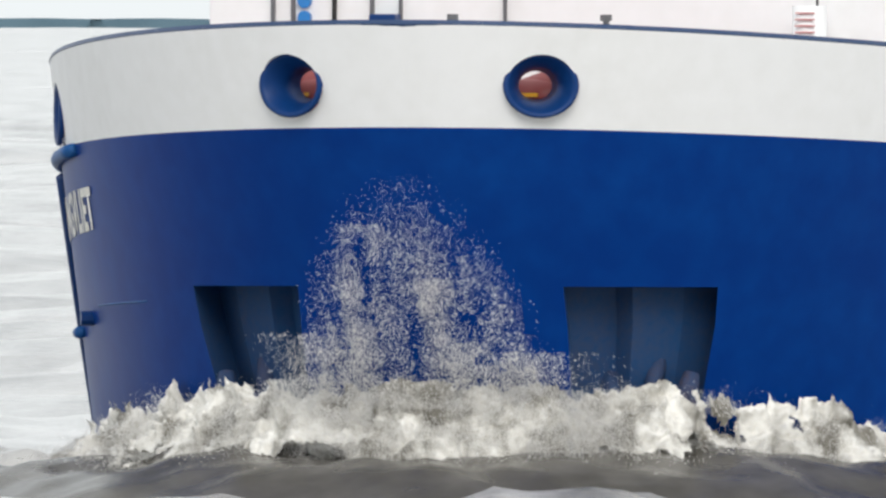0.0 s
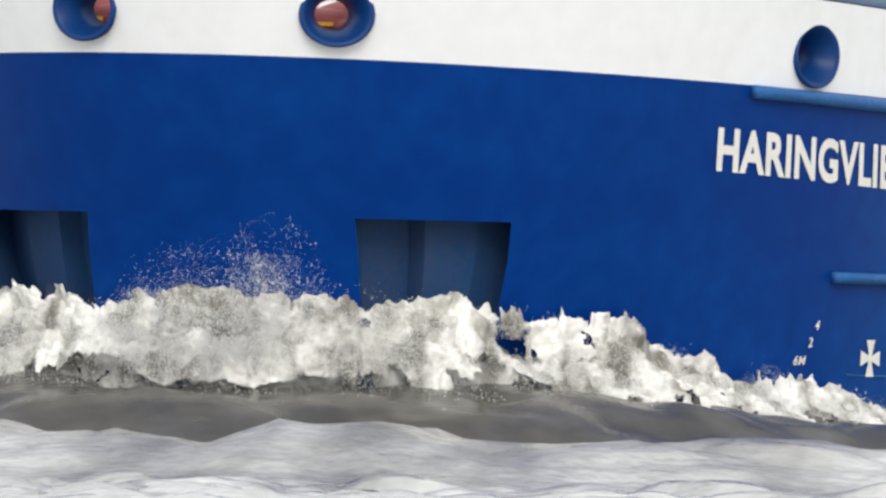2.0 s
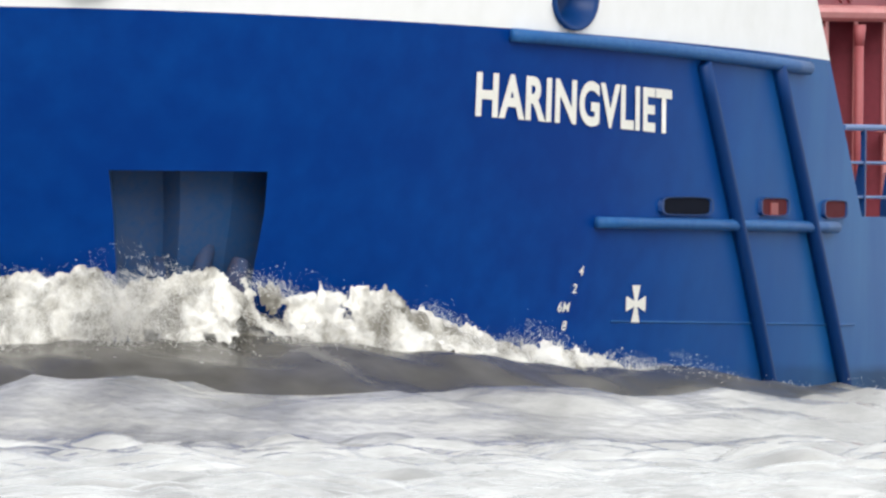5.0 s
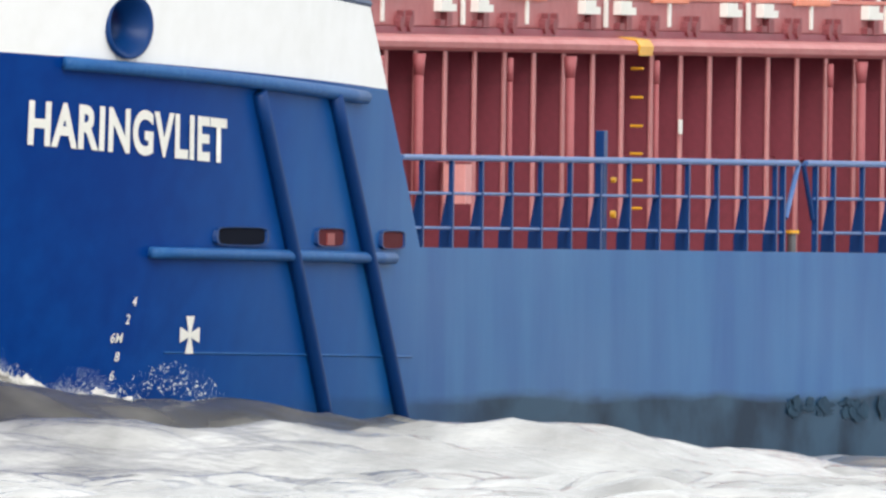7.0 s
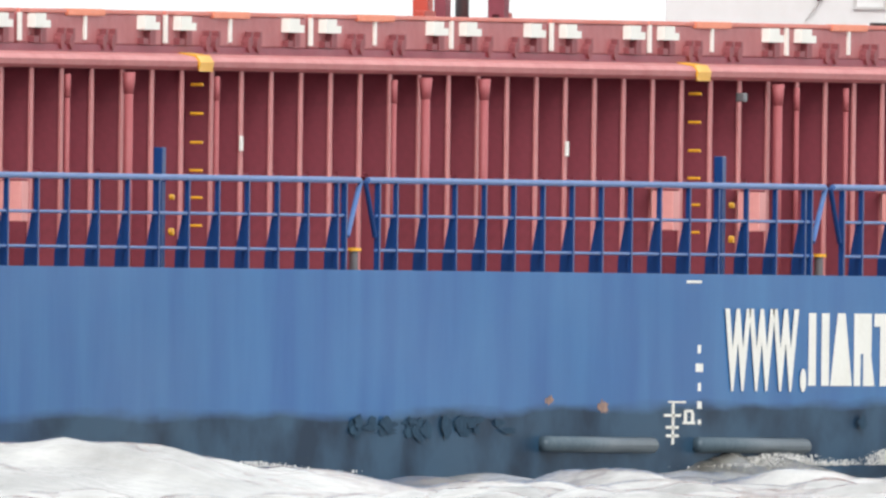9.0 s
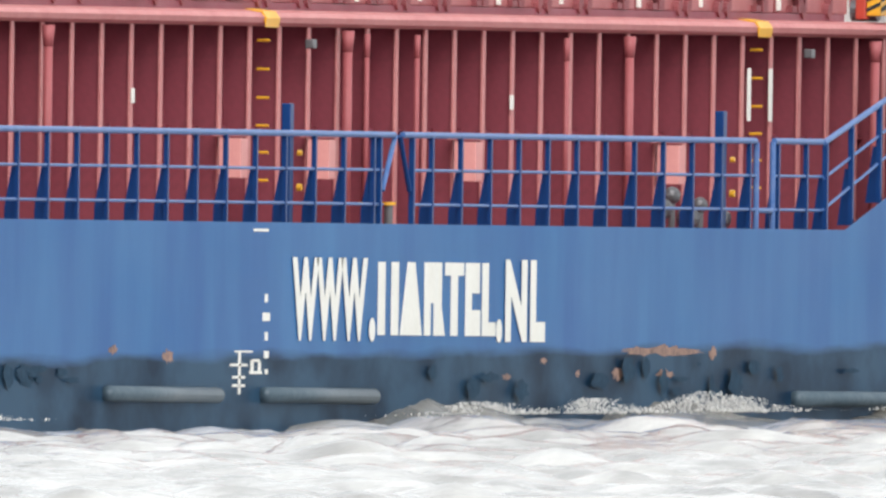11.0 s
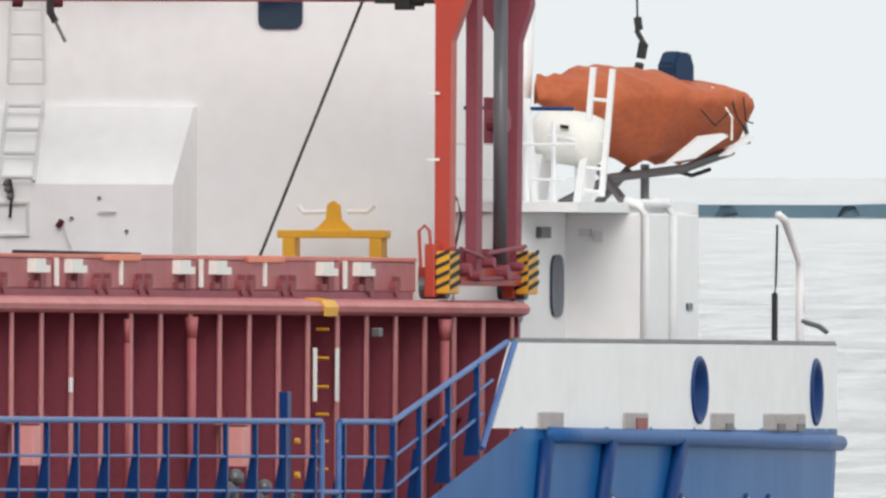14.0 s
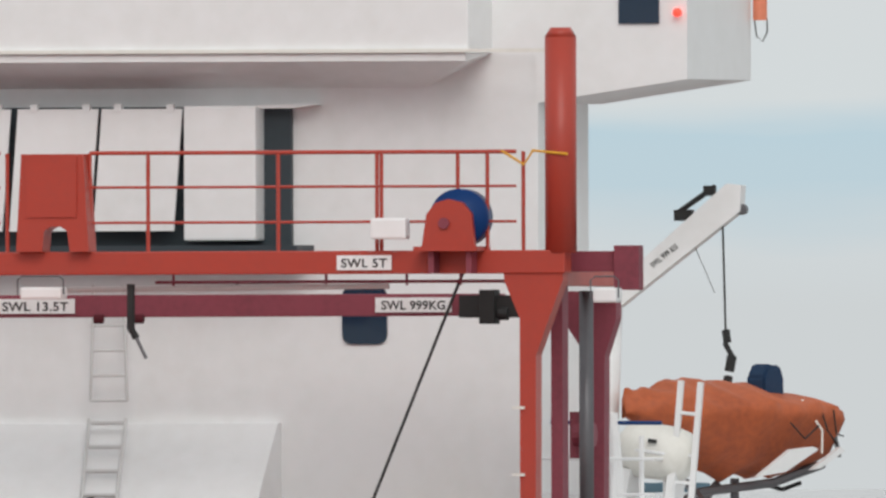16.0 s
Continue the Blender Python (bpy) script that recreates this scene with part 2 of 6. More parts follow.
# ---------------- water ----------------
def water():
    """One sheet to the horizon, finely waved where the ship passes."""
    head = radians(15.05)
    ca, sa = math.cos(head), math.sin(head)
    rng = np.random.default_rng(4)
    fine = np.arange(-12, 12.01, 0.155)
    wl_ = np.concatenate([[-3000, -1200, -400, -120, -40], fine, [40, 120, 400, 1200, 3000]])
    dl = np.concatenate([[-300, 0, 300, 600, 780], np.arange(850, 1320, 0.30), 1320 * 1.00105 ** np.arange(0, 1300)])
    D, W = np.meshgrid(dl, wl_, indexing="ij")
    step = np.gradient(dl)[:, None]
    W = W * np.maximum(1, D / 1150)
    X, Y = EYE[0] + D * ca + W * sa, EYE[1] + D * sa - W * ca
    Z = np.zeros_like(X)
    for k in range(90):
        lam = 0.38 * (18 ** rng.random())
        a = rng.normal(2.0, 1.1)
        amp = 0.0070 * lam ** 0.60 * (1 if lam < 3.5 else 0.5)
        ph = 2 * np.pi / lam * (X * math.cos(a) + Y * math.sin(a)) + rng.random() * 6.28
        keep = np.clip(lam / (2.2 * step) - 1, 0, 1)
        amp = amp * (1 + 1.1 * np.clip((D - 1190) / 120, 0, 1))
        Z += keep * amp * (np.sin(ph) + 0.3 * np.cos(2 * ph))
    Z = np.where(Z > 0, Z * 1.35, Z * 0.8) - 0.20
    for k in range(44):
        lam = 5.0 * (8 ** rng.random())
        a = rng.normal(0.9, 0.8)
        ph = 2 * np.pi / lam * (X * math.cos(a) + Y * math.sin(a)) + rng.random() * 6.28
        Z += np.clip((D - 1330) / 150, 0, 1) * np.clip((3900 - D) / 1500, 0.15, 1) * np.clip(lam / (2.4 * step) - 1, 0, 1) * 0.0028 * lam * (np.sin(ph) + 0.3 * np.cos(2 * ph))
    edge = 12 * np.maximum(1, D / 1150)
    Z = Z * np.clip((edge - np.abs(W)) / 1.5, 0, 1) * np.clip((D - 850) / 20, 0, 1)
    nd, nw = X.shape
    me = bpy.data.meshes.new("water")
    v = np.stack([X, Y, Z], -1).reshape(-1, 3)
    i = (np.arange(nd - 1)[:, None] * nw + np.arange(nw - 1)[None, :]).reshape(-1)
    q = np.stack([i, i + nw, i + nw + 1, i + 1], -1)[:, ::-1]
    me.vertices.add(len(v))
    me.vertices.foreach_set("co", v.reshape(-1).astype(np.float32))
    me.loops.add(q.size)
    me.loops.foreach_set("vertex_index", q.reshape(-1).astype(np.int32))
    me.polygons.add(len(q))
    me.polygons.foreach_set("loop_start", np.arange(0, q.size, 4, dtype=np.int32))
    me.polygons.foreach_set("use_smooth", np.ones(len(q), dtype=bool))
    me.update(calc_edges=True)
    me.validate()
    me.materials.append(WATER)
    if me.polygons[0].normal.z < 0:
        me.flip_normals()
    return tagged(new("water", me), "choppy grey-brown river water with pale ripples", "water", kind="structure")


water()

# ---------------- ship: hull ----------------
LOA = 88.6


def stem(z):
    return 0.37 * (4.7 - z) + 0.03 * max(0, 2.0 - z) ** 2


def bow_len(z):
    return 12.1 + 0.18 * (4.7 - z)


def half(x, z):
    """Half-breadth of the ship at x abaft the stem and height z."""
    r = (x - stem(z)) / bow_len(z)
    b = 6.5 * math.sqrt(max(0.0, 1 - (1 - min(max(r, 0), 1)) ** 2))
    if x > 70:
        b -= 0.75 * ((x - 70) / (LOA - 70)) ** 3.2 + max(0, 1.6 - z) * 0.30 * ((x - 70) / 18) ** 2
    return b


def tail(z):
    return LOA - (0.38 * max(0, 3.0 - z) if z > 1.5 else 0.57 + 1.9 * (1.5 - z) + 0.6 * (1.5 - z) ** 2)


def white_low(x):
    return 4.27 - 0.0408 * x


def white_top(x):
    return 5.40 - 0.060 * x


def fore_end(z):
    return 13.64 - max(0, z - 2.1) * 0.826


ANG = [0, 2, 4, 6, 8, 10, 12, 13.4, 16, 18, 20, 22, 24.3, 26, 27.3, 30, 33, 36, 39, 42, 45, 48, 52, 56, 60, 64, 68, 72, 76, 80, 85, 90]


def bow_x(a, z):
    """x on the bow at the angle a; below the pocket's head the plating lines lean inwards."""
    if z < 2.52 and 13.4 < a < 42:
        a -= 1.7 * (2.52 - max(z, 0.0)) * ((a - 13.4) / 13.9 if a < 27.3 else (42 - a) / 14.7)
    return stem(z) + (fore_end(z) - stem(z)) * (1 - math.cos(radians(a)))


def skin(bm, xs, zs, side):
    """A sheet of hull through the points (x(i, z), z(j)) on one side (-1 port, 1 starboard)."""
    g = [[bm.verts.new((x, side * half(x, z), z)) for x, z in zip(col_x, col_z)] for col_x, col_z in zip(xs, zs)]
    for a, b in zip(g, g[1:]):
        for j in range(len(a) - 1):
            bm.faces.new((a[j], b[j], b[j + 1], a[j + 1]) if side < 0 else (a[j + 1], b[j + 1], b[j], a[j]))
    return g


POCKET = (13.4, 27.3)
LOW = [-1.6, -0.6, 0.1, 0.4, 0.8, 1.2, 1.6, 2.1]


def ship_hull():
    bm = B()
    for side in (-1, 1):
        # bow up to the main deck, the anchor pockets left open
        for a, b in zip(ANG, ANG[1:]):
            for z0, z1 in zip(LOW, LOW[1:]):
                if not (POCKET[0] <= a < POCKET[1] and z0 > -0.7):
                    skin(bm, [[bow_x(a, z0), bow_x(a, z1)], [bow_x(b, z0), bow_x(b, z1)]], [[z0, z1]] * 2, side)
        # forecastle side up to the white strake
        for a, b in zip(ANG, ANG[1:]):
            cols = []
            for g in (a, b):
                top = white_low(bow_x(g, 4.0))
                zs = [2.1, 2.52] + [2.52 + (top - 2.52) * k / 5 for k in range(1, 6)]
                cols.append((([bow_x(g, z) for z in zs]), zs))
            first = 1 if POCKET[0] <= a < POCKET[1] else 0
            skin(bm, [c[0][first:] for c in cols], [c[1][first:] for c in cols], side)
        # long side, rising abaft to the poop
        mids = [13.64 + (66.0 - 13.64) * k / 40 for k in range(41)] + [67.8, 69, 70.5, 72.3, 74, 76, 78, 80, 82, 83.5, 85, 86]
        skin(bm, [[x] * len(LOW) for x in mids], [LOW] * len(mids), side)
        up = [(x, 2.1 + 0.92 * min(1, (x - 67.8) / 4.5)) for x in mids if x >= 67.8]
        skin(bm, [[x, x, x] for x, z in up], [[2.1, (2.1 + z) / 2, z] for x, z in up], side)
        zs = LOW + [2.56, 3.02]
        cols = [[86 + (tail(z) - 86) * k / 8 for z in zs] for k in range(9)]
        skin(bm, cols, [zs] * 9, side)
    # transom
    zs = LOW + [2.56, 3.02]
    for z0, z1 in zip(zs, zs[1:]):
        bm.faces.new([bm.verts.new((tail(z), s * half(tail(z), z), z)) for s, z in ((-1, z0), (1, z0), (1, z1), (-1, z1))])
    bmesh.ops.remove_doubles(bm, verts=bm.verts, dist=0.002)
    return bm


ship = thing("cargo_ship", "blue cargo ship with white bulwarks and red hatch coamings under way", "ship")
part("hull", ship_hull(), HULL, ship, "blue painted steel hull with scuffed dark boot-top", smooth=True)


def pocket(side):
    """Anchor pocket: sides, roof and a back that falls in towards the hawse pipe."""
    bm = B()
    zs = [-0.6, 0.1, 0.8, 1.6, 2.1, 2.52]
    a, b = POCKET
    cols = [a, a + 0.30 * (b - a), a + 0.45 * (b - a), a + 0.78 * (b - a), b]
    depth = [0.55, 0.72, 0.45, 0.48, 0.66]
    rim = [[Vector((bow_x(g, z), side * half(bow_x(g, z), z), z)) for z in zs] for g in cols]
    out = [[bm.verts.new(p) for p in col] for col in rim]
    inn = [[bm.verts.new(p + Vector((d * (1.0 - 0.22 * (2.52 - p.z) / 2.0), side * -0.12, 0))) for p in col] for d, col in zip(depth, rim)]
    m = len(cols) - 1
    for j in range(len(zs) - 1):
        bm.faces.new((out[0][j], out[0][j + 1], inn[0][j + 1], inn[0][j]))
        bm.faces.new((out[m][j], inn[m][j], inn[m][j + 1], out[m][j + 1]))
        for i in range(m):
            bm.faces.new((inn[i][j], inn[i][j + 1], inn[i + 1][j + 1], inn[i + 1][j]))
    for i in range(m):
        bm.faces.new((out[i][-1], out[i + 1][-1], inn[i + 1][-1], inn[i][-1]))
    bmesh.ops.recalc_face_normals(bm, faces=bm.faces)
    return bm


def anchor(side):
    """The anchor's crown and flukes, drawn up against the pocket's back."""
    bm = B()
    c = Vector((bow_x(21, 1.3) + 0.25, side * half(bow_x(21, 1.3), 1.3), 1.35))
    tube(bm, c + Vector((0.3, side * 0.06, 0.45)), c + Vector((0, 0, -0.1)), 0.10, 10)
    tube(bm, c + Vector((0.0, -0.55, -0.12)), c + Vector((0.0, 0.55, -0.12)), 0.13, 10)
    for d in (-0.42, 0.42):
        tube(bm, c + Vector((-0.02, d, -0.1)), c + Vector((0.10, d * 1.1, 0.22)), 0.15, 8, 0.09)
    return bm


for sd in (-1, 1):
    recess = part("anchor_pocket", pocket(sd), POCKET_PAINT, ship, "deep anchor pocket in the bow")
    part("anchor", anchor(sd), ANCHOR, recess, "rust-stained anchor drawn up in its pocket", smooth=True)


def cut(ob, cutters):
    """Take the cutters' bodies out of ob's mesh."""
    bmc = B()
    for c in cutters:
        c(bmc)
    tool = new("tool", mesh_of("tool", bmc, WHITE))
    tool.parent = ob.parent
    mod = ob.modifiers.new("cut", "BOOLEAN")
    mod.object, mod.operation, mod.solver = tool, "DIFFERENCE", "EXACT"
    bpy.context.view_layer.update()
    me = bpy.data.meshes.new_from_object(ob.evaluated_get(bpy.context.evaluated_depsgraph_get()))
    ob.modifiers.clear()
    ob.data = me
    bpy.data.objects.remove(tool)


def normal_at(x, z, side):
    e = 0.05
    t = Vector((2 * e, side * (half(x + e, z) - half(x - e, z)), 0))
    n = Vector((t.y, -t.x, 0)) if side < 0 else Vector((-t.y, t.x, 0))
    n.normalize()
    return n if n.y * side > 0 or abs(n.y) < 0.3 else -n


def bulwark_sheet(cols, low, top, thick=0.09):
    """A closed sheet: outer skin at the ship's side, inner skin set in."""
    bm = B()
    rows = 4
    outer, inner = [], []
    for (x_of, side) in cols:
        o, i = [], []
        for k in range(rows + 1):
            xr = x_of(4.0)
            z = low(xr) + (top(xr) - low(xr)) * k / rows
            x = x_of(z)
            p = Vector((x, side * half(x, z), z))
            n = normal_at(max(x, stem(z) + 0.08), z, side) if side else Vector((-1, 0, 0))
            o.append(bm.verts.new(p))
            i.append(bm.verts.new(p - n * thick))
        outer.append(o)
        inner.append(i)
    for a, b, c, d in zip(outer, outer[1:], inner, inner[1:]):
        for k in range(rows):
            bm.faces.new((a[k], b[k], b[k + 1], a[k + 1]))
            bm.faces.new((c[k], c[k + 1], d[k + 1], d[k]))
        bm.faces.new((a[rows], b[rows], d[rows], c[rows]))
        bm.faces.new((a[0], c[0], d[0], b[0]))
    for o, i in ((outer[0], inner[0]), (outer[-1], inner[-1])):
        for k in range(rows):
            bm.faces.new((o[k], o[k + 1], i[k + 1], i[k]))
    bmesh.ops.recalc_face_normals(bm, faces=bm.faces)
    return bm


fore_cols = [(functools.partial(bow_x, a), 1) for a in ANG[:0:-1]] + [(functools.partial(bow_x, 0), 0)] + [(functools.partial(bow_x, a), -1) for a in ANG[1:]]
bulwark = part("forecastle_bulwark", bulwark_sheet(fore_cols, white_low, white_top), WHITE, ship, "white painted forecastle bulwark")


def funnel(bm, r_out=0.40, r_in=0.24, rz=0.84, deep=0.34, n=28):
    """A trumpet-shaped fairlead about the z axis, its mouth at z = 0.03, drawn in to z = -deep."""
    prof = [(r_out + 0.03, -0.02), (r_out + 0.03, 0.02), (r_out, 0.035), (r_out - 0.04, 0.0), (r_in + 0.05, -deep * 0.45), (r_in, -deep), (r_in + 0.06, -deep)]
    rings = [[bm.verts.new((r * math.cos(a), r * rz * math.sin(a), z)) for a in [2 * math.pi * k / n for k in range(n)]] for r, z in prof]
    for a, b in zip(rings, rings[1:]):
        for k in range(n):
            bm.faces.new((a[k], a[(k + 1) % n], b[(k + 1) % n], b[k]))
    return bm


def on_side(x, z, side, out=0.0):
    """Pose on the ship's side: local z outwards, local y up."""
    n = normal_at(x, z, side)
    y = Vector((0, 0, 1))
    m = Matrix((y.cross(n), y, n)).transposed().to_4x4()
    m.translation = Vector((x, side * half(x, z), z)) + n * out
    return m


def plug(bm, m, r, rz, n=28, length=1.0):
    bmesh.ops.create_cone(bm, cap_ends=True, segments=n, radius1=r, radius2=r, depth=length, matrix=m @ Matrix.Diagonal((1, rz, 1, 1)))


ROLLER = material("dull_red_paint", (0.26, 0.05, 0.05), 0.5)
LEADS = [(0.305, 4.725, -1, 0.39, 0.86), (0.255, 4.725, 1, 0.39, 0.86), (5.62, 4.42, -1, 0.40, 0.84), (5.62, 4.42, 1, 0.40, 0.84)]
POOP_LEADS = [(80.23, 3.43, -1, 0.36, 0.95), (86.9, 3.42, -1, 0.36, 0.95)]
cut(bulwark, [functools.partial(plug, m=on_side(x, z, s), r=r, rz=rz) for x, z, s, r, rz in LEADS])
for x, z, s, r, rz in LEADS + POOP_LEADS:
    o = part("fairlead", funnel(B(), r, r * 0.47, rz, 0.42), BLUE, ship, "blue oval mooring fairlead", smooth=True)
    o.matrix_local = on_side(x, z, s)

# rounded cap along the forecastle bulwark
def strip(points, r, n=8):
    """A round bar swept along the points."""
    bm = B()
    ps = [Vector(p) for p in points]
    rings = []
    for k, p in enumerate(ps):
        d = (ps[min(k + 1, len(ps) - 1)] - ps[max(k - 1, 0)]).normalized()
        u = d.cross(Vector((0, 0, 1)) if abs(d.z) < 0.9 else Vector((1, 0, 0))).normalized()
        w = d.cross(u)
        rings.append([bm.verts.new(p + r * (math.cos(6.28319 * j / n) * u + math.sin(6.28319 * j / n) * w)) for j in range(n)])
    for a, b in zip(rings, rings[1:]):
        for j in range(n):
            bm.faces.new((a[j], a[(j + 1) % n], b[(j + 1) % n], b[j]))
    bm.faces.new(rings[0][::-1])
    bm.faces.new(rings[-1])
    bmesh.ops.recalc_face_normals(bm, faces=bm.faces)
    return bm


pts = []
for f, s in fore_cols:
    xr = f(4.0)
    z = white_top(xr)
    x = f(z)
    pts.append((x + 0.04, (s or 1) * (half(x, z) - 0.03), z + 0.01))
part("bulwark_cap", strip(pts, 0.05, 6), material("navy_cap_paint", (0.02, 0.05, 0.13), 0.4), bulwark, "dark blue bulwark cap rail")
for y in (-0.58, -2.15):
    x = stem(5.4) + 12.0 * (1 - math.sqrt(1 - (y / 6.5) ** 2))
    bm = B()
    tube(bm, (x + 0.1, y, 5.3), (x + 0.1, y, 5.46), 0.035)
    tube(bm, (x + 0.1, y, 5.43), (x + 0.1, y, 5.50), 0.065, 10)
    part("bulwark_stud", bm, STEEL, bulwark)
for s in (-1, 1):
    bm = B()
    tube(bm, (0.95, s * 1.05, 4.62), (0.95, s * 1.6, 4.62), 0.17, 14)
    tube(bm, (1.15, s * 0.8, 4.35), (1.15, s * 1.9, 4.75), 0.34, 14)
    part("mooring_roller", bm, ROLLER, ship, "red mooring roller behind the fairlead", smooth=True)
for s in (-1, 1):
    bm = B()
    box(bm, 0.72, 0.76, s * 1.3 - 0.02, s * 1.3 + 0.16, 4.60, 4.64)
    part("roller_mark", bm, YELLOW, ship)

# decks
def deck_outline(x1, z, inset=0.16):
    xs = [stem(z) + 0.25 + (x1 - stem(z) - 0.25) * (k / 16) ** 1.6 for k in range(17)]
    return [(x, -half(x, z) + inset) for x in xs if half(x, z) > inset] + [(x, half(x, z) - inset) for x in xs[::-1] if half(x, z) > inset]


bm = B()
box(bm, 13.0, 67.8, -6.40, 6.40, 1.98, 2.07)
part("main_deck", bm, RED, ship, "red painted main deck")
bm = B()
prism(bm, deck_outline(11.9, 3.6), 3.62, 3.72, "z")
part("forecastle_deck", bm, RED, ship)
bm = B()
prism(bm, [(67.9, -6.3), (77.5, -6.2), (77.5, 6.2), (67.9, 6.3)], 2.0, 2.07, "z")
box(bm, 77.6, 87.4, -5.6, 5.6, 2.9, 2.98)
part("poop_deck", bm, RED, ship)
bm = B()
box(bm, 11.6, 11.68, -6.2, 6.2, 2.0, 3.65)
part("forecastle_bulkhead", bm, WHITE, ship)

# forecastle house and what stands by it
bm = B()
box(bm, 6.4, 10.0, -4.08, 3.95, 3.7, 7.4, 0.03)
fhouse = part("forecastle_house", bm, WHITE, ship, "white deckhouse on the forecastle")
for y0, y1, m in ((3.23, 3.19, STEEL), (3.0, 2.96, STEEL), (2.53, 2.49, BLACK), (2.10, 2.06, STEEL), (0.58, 0.55, STEEL), (1.77, 1.74, STEEL)):
    bm = B()
    box(bm, 6.34, 6.40, y0, y1, 3.7, 7.3)
    part("wall_edge", bm, m, fhouse)
for z in (5.48, 5.66):
    bm = B()
    tube(bm, (6.33, 2.85, z), (6.40, 2.85, z), 0.075, 16)
    part("safety_sign", bm, material("sign_blue", (0.02, 0.2, 0.55), 0.4), fhouse, "round blue safety sign")
bm = B()
box(bm, 6.1, 6.38, 1.75, 2.05, 5.2, 5.52, 0.02)
part("deck_box", bm, BLUE, fhouse)
bm = B()
tube(bm, (6.0, -3.0, 3.7), (6.0, -3.0, 5.62), 0.19, 20)
vent = part("vent_post", bm, WHITE, fhouse, "white round post with red stencilled bars", smooth=True)
for z in (5.53, 5.46, 5.39, 5.32):
    bm = B()
    box(bm, 5.79, 5.81, -2.89, -3.11, z, z + 0.016)
    part("stencil_bar", bm, RED_LIGHT, vent)
part("aerial", tube(B(), (6.1, -3.06, 5.2), (6.1, -3.06, 7.6), 0.015), BLACK, fhouse)
bm = B()
box(bm, 7.0, 7.05, -4.9, -4.2, 5.0, 5.3)
tube(bm, (7, -4.9, 5.33), (7, -4.2, 5.33), 0.05)
part("grey_winch_cover", bm, STEEL, fhouse)

# rubbing bands on the forecastle side, shelf and slanting ribs
def side_pts(x0, z0, x1, z1, out, n=12, s=-1):
    r = []
    for k in range(n + 1):
        x, z = x0 + (x1 - x0) * k / n, z0 + (z1 - z0) * k / n
        r.append(on_side(x, z, s, out).translation)
    return r


for s in (-1, 1):
    part("rubbing_band", strip(side_pts(4.64, 4.01, 11.34, 3.69, 0.04, 14, s), 0.075, 10), BAND, ship, "blue half-round rubbing band", smooth=True)
    part("rubbing_band", strip(side_pts(6.61, 2.01, 12.51, 1.98, 0.04, 12, s), 0.065, 10), BAND, ship, smooth=True)
    for a in ((8.37, 3.72, 10.96, 0.05), (10.36, 3.70, 13.2, 0.02)):
        part("fender_rib", strip(side_pts(*a, 0.05, 10, s), 0.085, 8), BLUE, ship, "slanting blue fender rib", smooth=True)
part("hull_stud", tube(B(), on_side(5.6, 2.16, 1, -0.05).translation, on_side(5.6, 2.16, 1, 0.13).translation, 0.08, 10), BLUE, ship)
# weld seams
part("weld_seam", strip(side_pts(7.2, 0.95, 13.4, 0.93, 0.0, 10), 0.012, 4), BAND, ship)
part("weld_seam", strip(side_pts(3.2, 2.35, 5.0, 2.3, 0.0, 6, 1), 0.012, 4), BAND, ship)


def slot(x0, x1, z0, z1, mat_in, s=-1):
    """A proud rim round a flush panel; the opening's shade is put into its colour."""
    xm, zm = (x0 + x1) / 2, (z0 + z1) / 2
    m = on_side(xm, zm, s)
    w, h = (on_side(x1, zm, s).translation - on_side(x0, zm, s).translation).length / 2, (z1 - z0) / 2
    out = [(w * math.copysign(abs(math.cos(a)) ** 0.4, math.cos(a)), h * math.copysign(abs(math.sin(a)) ** 0.4, math.sin(a))) for a in [2 * math.pi * k / 28 for k in range(28)]]
    bm = B()
    ring = [[bm.verts.new((a * f, b * f, d)) for a, b in out] for f, d in ((1.10, -0.01), (1.06, 0.03), (0.98, 0.03), (0.94, 0.012))]
    for p, q in zip(ring, ring[1:]):
        for k in range(28):
            bm.faces.new((p[k], p[(k + 1) % 28], q[(k + 1) % 28], q[k]))
    rim = part("side_opening", bm, BLUE, ship, "rounded rim round a painted dark opening in the bulwark")
    rim.matrix_local = m
    bm = B()
    bm.faces.new([bm.verts.new((a * 0.96, b * 0.96, 0.010)) for a, b in out])
    part("opening_shade", bm, mat_in, rim)
    return rim


DIM_RED = material("shaded_red_interior", (0.10, 0.022, 0.028), 0.8, spec=0.1)
slot(7.85, 8.94, 2.10, 2.29, DARK)
slot(10.21, 10.98, 2.10, 2.29, DIM_RED)
slot(12.14, 12.94, 2.08, 2.27, DIM_RED)
bm = B()
box(bm, -0.08, 0.12, -0.07, 0.06, 0.014, 0.03)
o = part("bollard_end", bm, ROLLER, ship)
o.matrix_local = on_side(10.55, 2.18, -1)


# ---------------- lettering ----------------
def letters(text, size, bold=0.02):
    """Flat mesh of the text, from (0, 0), height of the capitals = size."""
    cu = bpy.data.curves.new("letters", "FONT")
    cu.body, cu.size = text, size / 0.70
    cu.offset = bold * size
    cu.space_character = 1.0 + 1.6 * bold
    ob = new("letters", cu)
    bpy.context.view_layer.update()
    me = bpy.data.meshes.new_from_object(ob.evaluated_get(bpy.context.evaluated_depsgraph_get()))
    bpy.data.objects.remove(ob)
    bm = B()
    bm.from_mesh(me)
    bmesh.ops.triangulate(bm, faces=bm.faces)
    w = max(v.co.x for v in bm.verts)
    return bm, w


